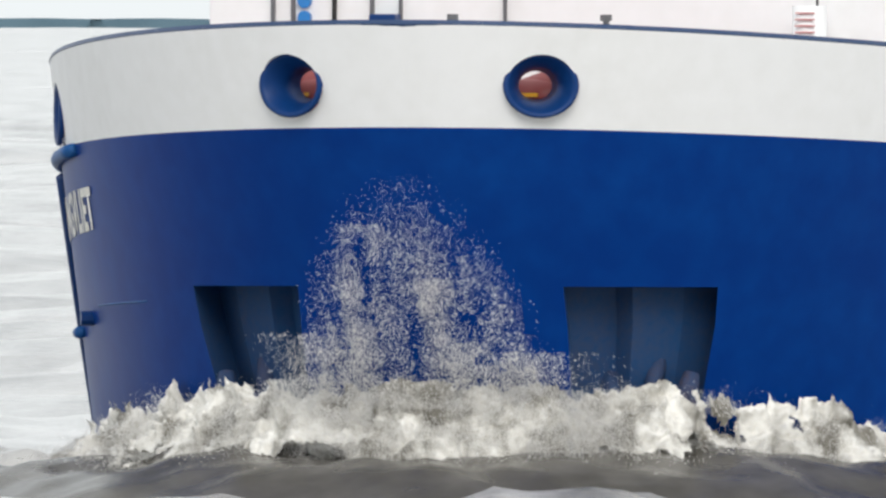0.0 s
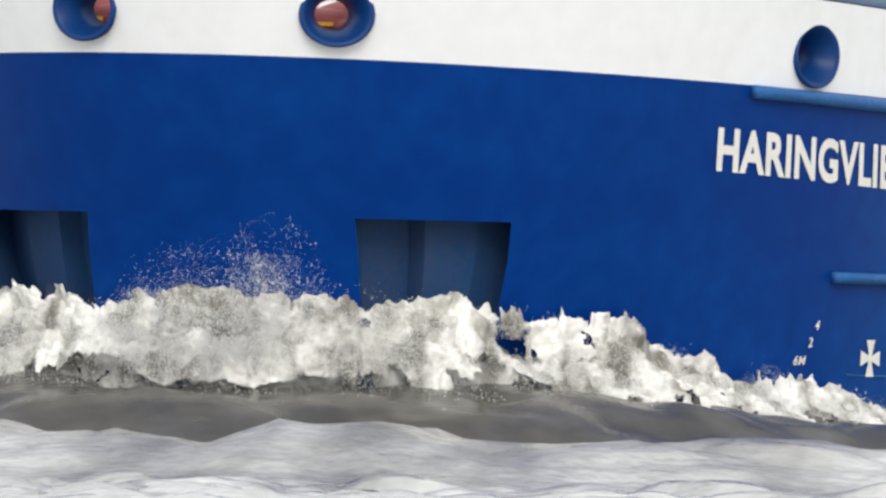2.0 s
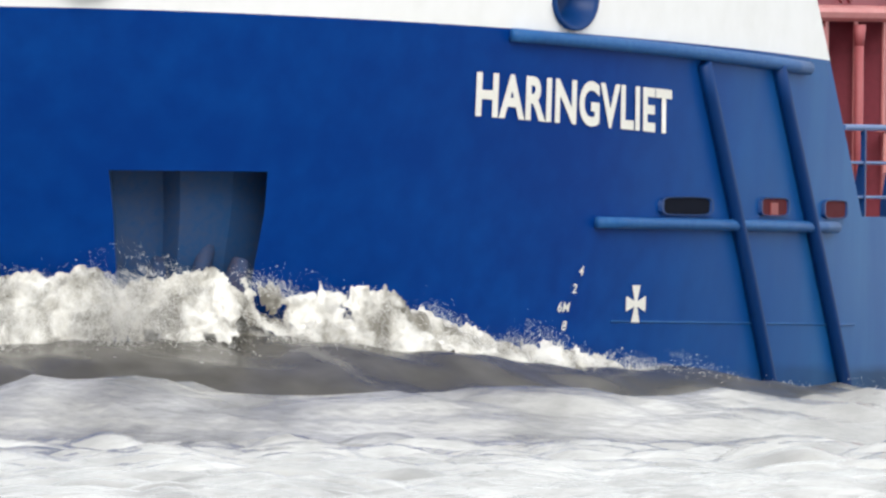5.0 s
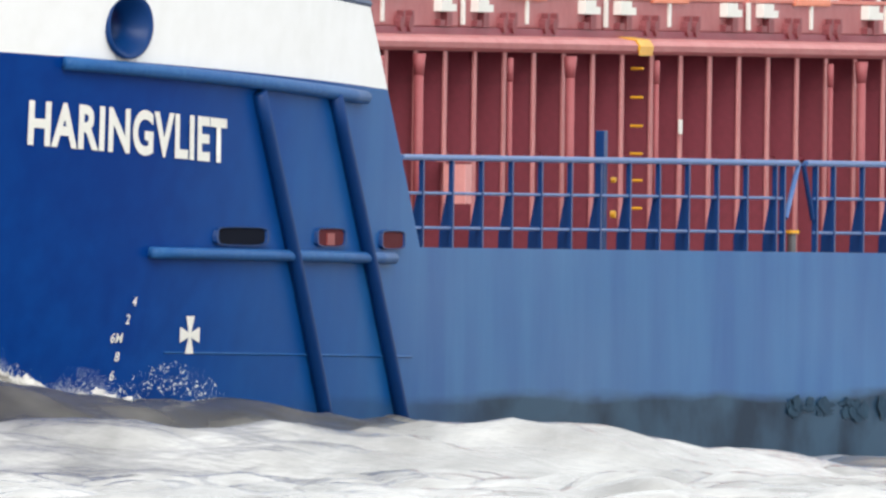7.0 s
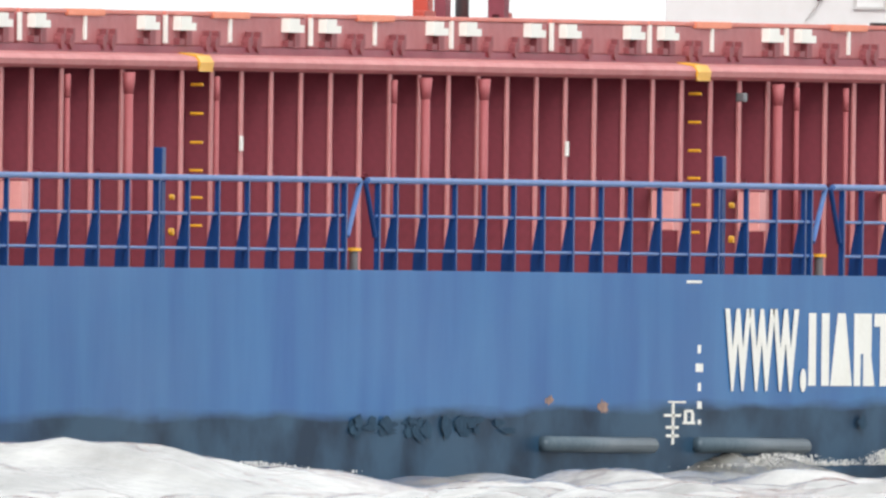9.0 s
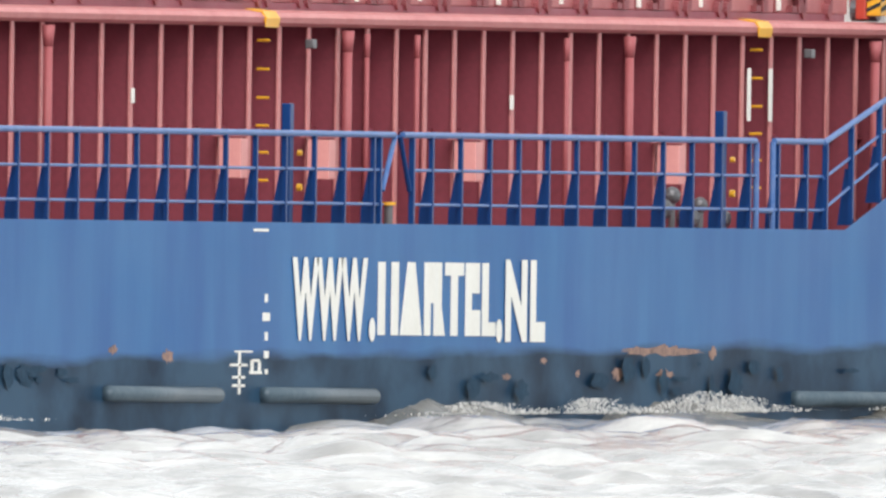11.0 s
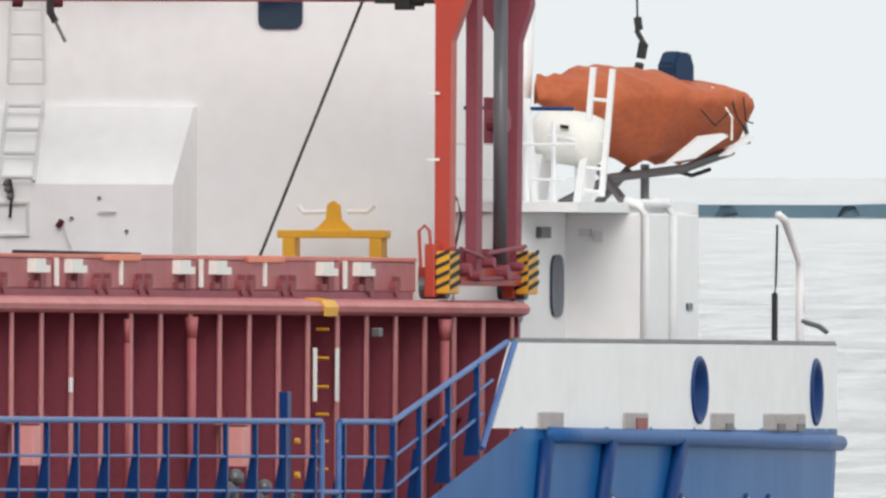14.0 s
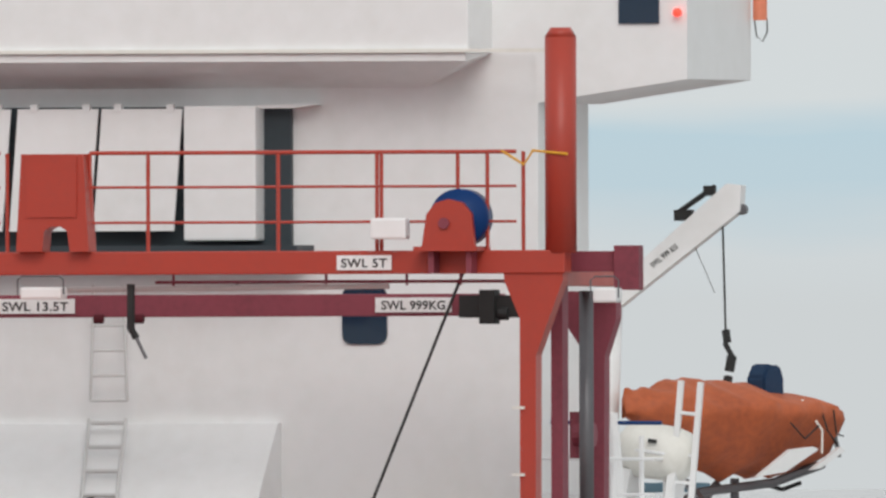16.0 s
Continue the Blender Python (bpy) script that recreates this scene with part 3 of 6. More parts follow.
def ship_name(s):
    bm, w = letters("HARINGVLIET", 0.44, 0.050)
    xs = np.linspace(4.28, 7.78, 60)
    arc = np.concatenate([[0], np.cumsum([math.hypot(b - a, half(b, 3.3) - half(a, 3.3)) for a, b in zip(xs, xs[1:])])])
    for v in bm.verts:
        u = v.co.x / w
        u = u if s < 0 else 1 - u
        x = float(np.interp(u * arc[-1], arc, xs))
        z = 3.16 - 0.050 * (x - 4.3) + v.co.y
        v.co = on_side(x + 0.23 * (3.4 - z), z, s, 0.012).translation
    return bm


for s in (-1, 1):
    part("ship_name", ship_name(s), LETTER, ship, "white painted name letters")
for txt, x, z in (("4", 6.47, 1.44), ("2", 6.41, 1.25), ("6M", 6.22, 1.05), ("8", 6.35, 0.85), ("6", 6.33, 0.65)):
    bm, w = letters(txt, 0.10)
    for v in bm.verts:
        v.co = on_side(x + v.co.x * 1.1, z + v.co.y, -1, 0.012).translation
    part("draught_mark", bm, LETTER, ship, "white draught figure")
# white cross on the bow side
bm = B()
out = []
for k in range(4):
    a = -k * math.pi / 2
    for px, py in ((-0.03, 0.03), (-0.085, 0.20), (0.085, 0.20)):
        out.append((px * math.cos(a) - py * math.sin(a), px * math.sin(a) + py * math.cos(a)))
bm.faces.new([bm.verts.new(on_side(7.61 + a * 0.95 - 0.22 * b, 1.14 + b, -1, 0.012).translation) for a, b in out])
part("cross_mark", bm, LETTER, ship, "white painted cross")
# big white lettering: the firm's name in its middle as plain shapes
def side_letters(text, x0, x1):
    bm, w = letters(text, 0.79, 0.075)
    lo = min(v.co.x for v in bm.verts)
    for v in bm.verts:
        v.co = Vector((x0 + (v.co.x - lo) * (x1 - x0) / (w - lo), -6.512, 0.9 + v.co.y))
    part("side_lettering", bm, LETTER, ship, "large white painted lettering")


def side_shape(*outlines):
    bm = B()
    for o in outlines:
        prism(bm, o, -6.512, -6.504, "y")
    part("lettering_shape", bm, LETTER, ship, "large white painted shape")


def slab(a, b, z0=0.9, z1=1.69):
    return [(a, z0), (b, z0), (b, z1), (a, z1)]


side_letters("WWW", 44.50, 47.62)
side_letters(".", 47.70, 47.96)
side_letters(".", 53.00, 53.26)
side_letters("NL", 53.38, 55.06)
side_shape(slab(48.07, 48.36), slab(48.62, 48.92))
side_shape([(49.00, 0.9), (49.27, 0.9), (49.62, 0.9), (49.90, 0.9), (49.60, 1.69), (49.30, 1.69)])
side_shape(slab(50.0, 50.26, 0.9, 1.25), slab(50.0, 50.72, 1.25, 1.69), [(50.40, 0.9), (50.86, 0.9), (50.70, 1.25), (50.40, 1.25)])
side_shape(slab(50.86, 51.64, 1.55, 1.69), slab(51.11, 51.39, 0.9, 1.55))
side_shape(slab(51.72, 51.98), slab(51.98, 52.30, 1.36, 1.69), slab(51.98, 52.34, 0.9, 1.18))
side_shape(slab(52.42, 52.68), slab(52.68, 52.98, 0.9, 1.05))
for x, z0, z1, w in ((43.45, 1.24, 1.33, 0.05), (43.46, 1.04, 1.13, 0.14), (43.47, 0.83, 0.92, 0.05), (43.48, 0.64, 0.72, 0.08), (43.49, 0.47, 0.52, 0.05)):
    bm = B()
    box(bm, x - w, x + w, -6.51, -6.50, z0, z1)
    part("draught_mark", bm, LETTER, ship)
for a in ((42.2, 42.9, 0.70, 0.72), (42.34, 42.42, 0.25, 0.70), (42.0, 42.7, 0.55, 0.58), (42.1, 42.6, 0.42, 0.45), (42.1, 42.6, 0.33, 0.36), (42.8, 43.3, 0.47, 0.50), (42.85, 42.95, 0.5, 0.62), (43.15, 43.25, 0.5, 0.6), (42.9, 43.2, 0.6, 0.63)):
    bm = B()
    box(bm, a[0], a[1], -6.51, -6.50, a[2], a[3])
    part("load_line_mark", bm, LETTER, ship)
bm = B()
box(bm, 42.9, 43.5, -6.51, -6.50, 2.00, 2.03)
part("deck_line_mark", bm, LETTER, ship)
SCAR = material("bare_primer_scrape", (0.36, 0.22, 0.17), 0.8, worn=(0.06, 0.05, 0.06), wear=0.9, scale=3.0)
rs = random.Random(7)
for x0, x1, z0, z1 in ((58.1, 61.9, 0.69, 0.83), (57.9, 58.6, 0.42, 0.58), (59.8, 60.6, 0.45, 0.56), (53.3, 53.7, 0.42, 0.50), (54.9, 55.2, 0.60, 0.68), (62.0, 62.4, 0.66, 0.82), (56.4, 56.6, 0.46, 0.56), (37.0, 37.4, 0.66, 0.78), (39.2, 39.7, 0.56, 0.74)):
    bm = B()
    n = 34
    ring = [((x0 + x1) / 2 + (x1 - x0) / 2 * math.cos(6.283 * k / n) * rs.uniform(0.6, 1.1), (z0 + z1) / 2 + (z1 - z0) / 2 * math.sin(6.283 * k / n) * rs.uniform(0.3, 1.15)) for k in range(n)]
    bm.faces.new([bm.verts.new((a, -6.504, b)) for a, b in ring])
    part("paint_scrape", bm, SCAR, ship, "scrape down to bare primer")

SCUFF = material("black_scuff", (0.019, 0.045, 0.080), 0.8, worn=(0.04, 0.085, 0.13), wear=0.8, scale=4.0, spec=0.1)
for k in range(46):
    x = rs.uniform(29.0, 36.0) if k < 26 else rs.uniform(50.0, 72.0)
    w, h, z = rs.uniform(0.10, 0.40), rs.uniform(0.02, 0.15), rs.uniform(0.36, 0.50) if k < 26 else rs.uniform(0.25, 0.62)
    bm = B()
    ring = [(x + w * math.cos(6.283 * j / 12) * rs.uniform(0.5, 1.2), z + h * math.sin(6.283 * j / 12) * rs.uniform(0.7, 1.2)) for j in range(12)]
    bm.faces.new([bm.verts.new((a, -6.504 - 0.0012 * k, b)) for a, b in ring])
    part("scuff_mark", bm, SCUFF, ship, "black scuff on the boot-top")

# fenders along the waterline
for x0, x1 in ((36.8, 41.5), (43.25, 47.95), (65.6, 77.2)):
    bm = B()
    tube(bm, (x0, -6.56, 0.25), (x1, -6.5 if x1 < 70 else -6.45, 0.24), 0.085, 12)
    part("side_fender", bm, FENDER, ship, "worn half-round steel fender", smooth=True)

# ---------------- poop ----------------
def poop_x(k, z):
    x0 = 71.2 + (z - 3.0) * 0.95
    return x0 + (LOA - 0.02 - x0) * k


for s in (-1, 1):
    cols = [(functools.partial(poop_x, k / 20), s) for k in range(21)]
    pb = part("poop_bulwark", bulwark_sheet(cols, lambda x: 3.0, lambda x: 3.93), WHITE, ship, "white painted poop bulwark")
    if s < 0:
        cut(pb, [functools.partial(plug, m=on_side(x, z, q), r=r, rz=rz) for x, z, q, r, rz in POOP_LEADS])
        port_bulwark = pb
bm = B()
box(bm, LOA - 0.12, LOA - 0.03, -5.7, 5.7, 3.0, 3.93)
part("stern_bulwark", bm, WHITE, ship)
part("bulwark_cap", strip([on_side(72.1 + (LOA - 72.2) * k / 12, 3.94, -1, -0.04).translation for k in range(13)], 0.045, 6), STEEL, port_bulwark)
part("bulwark_edge", tube(B(), (70.7, -6.49, 2.78), (72.06, -6.49, 3.93), 0.035, 6), BLUE_RAIL, port_bulwark)
for s in (-1, 1):
    part("rubbing_band", strip(side_pts(73.3, 2.93, LOA - 0.05, 2.86, 0.03, 12, s), 0.09, 10), BAND, ship, smooth=True)
    part("rubbing_band", strip(side_pts(78.64, 1.63, 87.4, 1.55, 0.03, 8, s), 0.07, 10), BAND, ship, smooth=True)
    for a in ((73.16, 2.85, 72.2, 0.15), (75.88, 2.85, 74.55, 0.15), (79.14, 2.85, 76.9, 0.1)):
        part("fender_rib", strip(side_pts(*a, 0.05, 8, s), 0.10, 8), BLUE, ship, smooth=True)
for x in (76.2, 79.41, 82.72, 83.97):
    bm = B()
    plug(bm, Matrix.Translation((0, 0, 0)), 0.23, 1.0, 24, 0.05)
    o = part("porthole", bm, PORTH, ship, "pale covered porthole")
    o.matrix_local = on_side(x, 2.06, -1, 0.002)
    bm = B()
    funnel(bm, 0.215, 0.21, 1.0, 0.01, 24)
    part("port_rim", bm, BLUE, o)
SCUPPER = material("scupper_plate", (0.42, 0.39, 0.38), 0.7, worn=(0.28, 0.24, 0.23), wear=0.5)
for x in (73.5, 77.2, 81.3, 84.1, 85.3):
    bm = B()
    box(bm, x - 0.5, x + 0.5, -0.03, 0.03, 2.99, 3.18, 0.02)
    o = part("scupper_opening", bm, SCUPPER, ship, "scupper opening at the bulwark foot")
    o.location.y = -half(x, 3.05) - 0.005
    bm = B()
    if x == 77.2:
        box(bm, x - 0.05, x + 0.40, -0.035, -0.045, 2.995, 3.12)
        part("scupper_bollard", bm, ROLLER, o, "red bollard end in the scupper")
    elif x != 73.5:
        box(bm, x + 0.10, x + 0.42, -0.035, -0.045, 2.995, 3.07)
        part("scupper_bollard", bm, STEEL, o)
    else:
        bm.free()
# sloping rail up to the poop
srail = part("sloping_rail", tube(B(), (67.16, -6.42, 3.05), (72.0, -6.42, 3.93), 0.034), BLUE_RAIL, ship, "blue sloping rail up to the poop")
for a, b in ((2.66, 3.52), (2.32, 3.16)):
    part("rail_bar", tube(B(), (67.16, -6.42, a), (71.4 if a > 2.5 else 71.0, -6.42, b), 0.017), BLUE_RAIL, srail)
for x, z0, z1 in ((67.2, 2.08, 3.05), (68.3, 2.15, 3.24), (69.5, 2.4, 3.47), (70.7, 2.7, 3.7)):
    bm = B()
    box(bm, x - 0.03, x + 0.03, -6.46, -6.40, z0, z1)
    prism(bm, [(-6.40, z0), (-6.40, z0 + 0.62), (-6.36, z0 + 0.62), (-6.28, z0)], x - 0.01, x + 0.01)
    part("rail_post", bm, BLUE, srail)

# ---------------- hatch coaming ----------------
bm = B()
box(bm, 12.6, 77.5, -4.80, -4.72, 2.05, 4.25)
coaming = part("hatch_coaming", bm, RED, ship, "dark red stiffened hatch coaming")
bm = B()
prism(bm, [(-5.12, 4.215), (-5.20, 4.25), (-5.22, 4.31), (-5.17, 4.36), (-5.0, 4.39), (-4.6, 4.39), (-4.6, 4.215)], 12.6, 77.5)
part("coaming_rail", bm, RED_LIGHT, coaming, "pale red coaming top rail")
bm = B()
box(bm, 12.6, 73.4, -4.99, -4.7, 4.39, 4.47)
part("seal_bar", bm, RED, coaming)
bm = B()
prism(bm, [(-4.8, 2.05), (-5.08, 2.05), (-5.08, 4.21), (-4.8, 4.21)], 0, 0.014)
stay = mesh_of("stay", bm, RED)
# flanges in the paler red: the light they catch is put into the colour
bm = B()
prism(bm, [(-5.08, 2.05), (-5.10, 2.05), (-5.10, 4.21), (-5.08, 4.21)], -0.065, 0.065)
flange = mesh_of("stay_flange", bm, RED_LIGHT)
for k in range(-6, 47):
    for nm, me in (("stay", stay), ("stay_flange", flange)):
        o = new(nm, me)
        o.parent = coaming
        o.location.x = 21.0 + 1.2215 * k
bm = B()
box(bm, 13.0, 77.5, 4.72, 4.80, 2.05, 4.25)
box(bm, 13.0, 77.5, 4.6, 5.18, 4.22, 4.39, 0.03)
part("hatch_coaming", bm, RED, ship)
bm = B()
box(bm, 77.42, 77.5, -5.1, 5.1, 2.05, 4.3)
part("coaming_end", bm, RED, coaming)
PIPE_RED = material("pipe_red_paint", (0.38, 0.10, 0.11), 0.55, worn=(0.26, 0.06, 0.07), wear=0.5, scale=2.0)
bm = B()
box(bm, 13.0, 77.4, -4.86, -4.80, 3.10, 3.14)
part("coaming_stringer", bm, RED, coaming, "dark red stringer along the coaming")
# vent pipes standing between the stays
bm = B()
tube(bm, (0, 0, 2.07), (0, 0, 3.95), 0.052, 12)
tube(bm, (0, 0, 3.95), (0, 0, 4.18), 0.055, 12, 0.075)
pipe = mesh_of("vent_pipe", bm, PIPE_RED, True)
for x in (19.06, 25.3, 37.5, 39.93, 52.3, 64.16, 74.7):
    o = new("vent_pipe", pipe)
    o.parent = coaming
    o.location = (x - 0.82, -5.22, 0)
bm = B()
tube(bm, (0, 0, 2.07), (0, 0, 3.95), 0.03, 8)
tube(bm, (0, 0, 3.9), (0, 0, 4.15), 0.036, 8)
pipe2 = mesh_of("air_pipe", bm, PIPE_RED, True)
for x in (17.5, 22.82, 28.9, 36.2, 53.1, 55.2, 61.5):
    o = new("air_pipe", pipe2)
    o.parent = coaming
    o.location = (x - 0.75, -5.20, 0)
# pale boxes on the coaming
bm = B()
box(bm, -0.14, 0.14, -5.42, -5.17, 2.57, 3.0, 0.012)
vbox = mesh_of("vent_box", bm, material("pink_primer", (0.72, 0.33, 0.31), 0.55, worn=(0.62, 0.25, 0.24), wear=0.4))
bm = B()
box(bm, -0.16, 0.16, -5.43, -5.10, 3.02, 3.05)
vlid = mesh_of("vent_lid", bm, RED_LIGHT)
for x in (19.95, 46.85, 50.5, 56.65, 65.25):
    o = new("vent_box", vbox)
    o.parent = coaming
    o.location.x = x - 0.35
    l = new("vent_lid", vlid)
    l.parent = o
# rungs in yellow with a bright mark on the rail above
bm = B()
prism(bm, [(-5.225, 4.20), (-5.24, 4.30), (-5.19, 4.375), (-5.0, 4.402), (-5.0, 4.39), (-5.18, 4.36), (-5.21, 4.30)], -0.28, 0.28)
ymark = mesh_of("ladder_mark", bm, YELLOW)
bm = B()
tube(bm, (0, -5.20, 0), (0, -5.06, 0), 0.016, 6)
rung = mesh_of("ladder_rung", bm, YELLOW)
for x in (27.6, 48.3, 69.1):
    o = new("ladder_mark", ymark)
    o.parent = coaming
    o.location.x = x
    for z in (4.06, 3.75, 3.44, 3.14, 2.85, 2.55):
        r = new("ladder_rung", rung)
        r.parent = coaming
        r.location = (x, 0, z)
for x in (68.8, 69.72):
    bm = B()
    box(bm, x - 0.07, x + 0.07, -5.135, -5.125, 3.28, 3.86)
    part("ladder_stripe", bm, LETTER, coaming, "white stripe beside the rungs")
for x in (29.5, 43.0, 58.78):
    bm = B()
    box(bm, x - 0.06, x + 0.06, -5.12, -5.105, 3.36, 3.52)
    part("stay_mark", bm, LETTER, coaming)
for x in (49.9, 71.0):
    bm = B()
    box(bm, x - 0.07, x + 0.07, -5.28, -5.18, 3.98, 4.08, 0.015)
    part("deck_lamp", bm, STEEL, coaming)

# ---------------- guard rail ----------------
rail = part("guard_rail", tube(B(), (13.2, -6.4, 3.06), (29.6, -6.4, 3.06), 0.034), BLUE_RAIL, ship, "blue painted guard rail")
for a, b in ((29.95, 49.05), (49.4, 64.3), (65.1, 67.2)):
    part("rail_bar", tube(B(), (a, -6.4, 3.06), (b, -6.4, 3.06), 0.034), BLUE_RAIL, rail)
for z in (2.68, 2.31):
    for a, b in ((13.4, 29.1), (30.3, 48.6), (49.8, 64.3), (65.1, 67.2)):
        part("rail_bar", tube(B(), (a, -6.4, z), (b, -6.4, z), 0.017), BLUE_RAIL, rail)
bm = B()
box(bm, -0.03, 0.03, -6.425, -6.375, 2.08, 3.06)
prism(bm, [(-6.375, 2.08), (-6.375, 2.70), (-6.345, 2.66), (-6.27, 2.25), (-6.265, 2.08)], -0.01, 0.01)
post = mesh_of("rail_post", bm, BLUE)
bm = B()
prism(bm, [(-6.33, 2.08), (-6.35, 2.28), (-6.38, 2.08)], 0.011, 0.02)
foot = mesh_of("post_foot", bm, BLUE_RAIL)
for k in range(-2, 42):
    x = 16.486 + 1.2194 * k
    if min(abs(x - 29.75), abs(x - 49.2), abs(x - 64.7)) > 0.5:
        o = new("rail_post", post)
        o.parent = rail
        o.location.x = x
        f = new("post_foot", foot)
        f.parent = o
# gaps with crossed chains and yellow-handled valves
for g in (29.75, 49.2):
    part("gate_bar", tube(B(), (g - 0.1, -6.4, 3.05), (g - 0.62, -6.4, 2.46), 0.03), BLUE_RAIL, rail)
    part("gate_bar", tube(B(), (g + 0.1, -6.4, 3.05), (g + 0.52, -6.4, 2.46), 0.03), BLUE, rail)
    for d in (-0.75, 0.62):
        bm = B()
        box(bm, g + d - 0.03, g + d + 0.03, -6.43, -6.37, 2.08, 3.03)
        part("gate_post", bm, BLUE, rail)
    for d, y in ((-0.55, -6.2), (-0.05, -6.32)):
        bm = B()
        tube(bm, (g + d, y, 2.08), (g + d, y, 2.30), 0.05, 10)
        v = part("deck_valve", bm, STEEL, ship, "small valve with a yellow handwheel")
        bm = B()
        tube(bm, (g + d, y, 2.30), (g + d, y, 2.335), 0.085, 12)
        part("handwheel", bm, YELLOW, v)
for x in (64.35, 65.05):
    bm = B()
    tube(bm, (x, -6.4, 2.08), (x, -6.4, 3.05), 0.035)
    part("gate_post", bm, BLUE_RAIL, rail)
part("gate_bar", tube(B(), (64.35, -6.4, 2.3), (65.05, -6.4, 2.3), 0.03), BLUE_RAIL, rail)
# tall blue fire boxes behind the rail
for x in (22.1, 45.3, 63.5):
    bm = B()
    box(bm, x - 0.08, x + 0.08, -6.27, -6.17, 2.08, 3.38, 0.01)
    part("hydrant_post", bm, BLUE, ship, "tall blue hydrant post")
    for z, r in ((2.85, 0.03), (2.48, 0.04)):
        part("hydrant_cap", tube(B(), (x + 0.2, -6.28, z), (x + 0.2, -6.33, z), r, 8), YELLOW, ship)
for x, z, r in ((61.5, 2.3, 0.12), (61.9, 2.45, 0.1), (62.6, 2.2, 0.14), (63.1, 2.35, 0.09), (64.0, 2.2, 0.12)):
    bm = B()
    bmesh.ops.create_icosphere(bm, subdivisions=2, radius=r, matrix=Matrix.Translation((x, -6.1, z)))
    tube(bm, (x, -6.1, 2.06), (x, -6.1, z), 0.04)
    part("deck_valve", bm, STEEL, ship, "grey deck valve")

# ---------------- hatch covers ----------------
def hatch_cover(length, plate=True, last=False):
    hc = thing("hatch_cover", "red steel hatch cover panel with white cleats lying on the coaming", "hatch cover", "hatch covers")
    bm = B()
    box(bm, 0.03, length - 0.03, -4.95, 4.95, 4.47, 4.80, 0.02)
    part("cover_plate", bm, COVER, hc)
    bm = B()
    box(bm, 0.05, length - 0.05, -4.97, 4.9, 4.80, 4.845, 0.01)
    part("cover_edge", bm, SALMON_RED, hc, "paler top edge")
    mid = length / 2 - 0.25
    if plate:
        bm = B()
        box(bm, mid - 0.75, mid + 0.75, -4.985, -4.9, 4.775, 4.85, 0.01)
        part("edge_plate", bm, SALMON, hc, "bright salmon plate")
        bm = B()
        box(bm, mid - 0.045, mid + 0.045, -4.975, -4.95, 4.52, 4.775)
        part("joint_strip", bm, LETTER, hc, "thin white joint strip")
    for x, d in ((0.73, 1), (length - 0.73, -1)):
        if last and d < 0:
            continue
        bm = B()
        prism(bm, [(x - 0.32, 4.64), (x + 0.30, 4.64), (x + 0.30, 4.72), (x + 0.12, 4.72), (x + 0.12, 4.79), (x - 0.32, 4.79)], -5.04, -4.95, "y")
        part("cleat", bm, LETTER, hc, "white painted cleat")
        bm = B()
        box(bm, x - 0.02, x + 0.20, -5.02, -4.95, 4.48, 4.63)
        box(bm, x - 0.26, x - 0.05, -5.01, -4.95, 4.48, 4.55)
        part("cleat_web", bm, LUG, hc)
    bm = B()
    box(bm, 0.0, 0.075, -4.985, -4.95, 4.50, 4.80)
    part("joint_strip", bm, LETTER, hc)
    for x in ((mid - 1.1, mid - 0.72, mid + 0.62, mid + 0.98) if plate else (mid - 0.35, mid + 0.75)):
        bm = B()
        tube(bm, (x, -5.02, 4.50), (x, -4.95, 4.50), 0.085, 10)
        box(bm, x + 0.04, x + 0.12, -5.02, -4.95, 4.50, 4.64)
        part("cover_lug", bm, LUG, hc)
    return hc


LUG = material("grimy_red_paint", (0.20, 0.045, 0.055), 0.6, worn=(0.32, 0.085, 0.09), wear=0.5)
COVER = material("cover_red_paint", (0.40, 0.115, 0.12), 0.5, worn=(0.30, 0.07, 0.075), wear=0.5)
SALMON_RED = material("salmon_red_paint", (0.60, 0.17, 0.13), 0.5, worn=(0.5, 0.12, 0.1), wear=0.4)
first_cover = hatch_cover(5.9)
first_cover.matrix_world = pose(14.96, 0, 0)
for x in (20.92, 26.84, 32.80, 46.92, 52.73, 58.68, 64.62):
    riders.append(copy_thing(first_cover, pose(x, 0, 0)))
short_cover = hatch_cover(4.15, plate=False)
short_cover.matrix_world = pose(38.62, 0, 0)
riders.append(copy_thing(short_cover, pose(42.80, 0, 0)))
end_cover = hatch_cover(3.1, plate=False, last=True)
end_cover.matrix_world = pose(70.60, 0, 0)


# ---------------- superstructure ----------------
def rounded(a, b, w, h, r):
    """Outline of a rounded rectangle about (a, b)."""
    return [(a + sx * (w - r) + r * math.cos(t), b + sy * (h - r) + r * math.sin(t))
            for sx, sy, q in ((1, 1, 0), (-1, 1, 1), (-1, -1, 2), (1, -1, 3)) for t in [math.pi / 2 * (q + k / 4) for k in range(5)]]


bm = B()
box(bm, 80.0, 82.1, -3.66, 3.66, 2.95, 10.48, 0.02)
house = part("superstructure", bm, WHITE, ship, "white accommodation block with a plain front")
bm = B()
front = [(79.0, 3.6, 10.48), (79.0, 3.6, 10.40), (80.0, 3.6, 10.12), (80.0, 3.6, 10.48)]
back = [(79.0, -3.12, 10.48), (79.0, -3.12, 10.40), (80.0, -2.42, 10.12), (80.0, -3.12, 10.48)]
fv, bv = [bm.verts.new(p) for p in front], [bm.verts.new(p) for p in back]
bm.faces.new(fv)
bm.faces.new(bv[::-1])
for k in range(4):
    bm.faces.new((fv[k], bv[k], bv[(k + 1) % 4], fv[(k + 1) % 4]))
bmesh.ops.recalc_face_normals(bm, faces=bm.faces)
part("bridge_soffit", bm, WHITE, house)
bm = B()
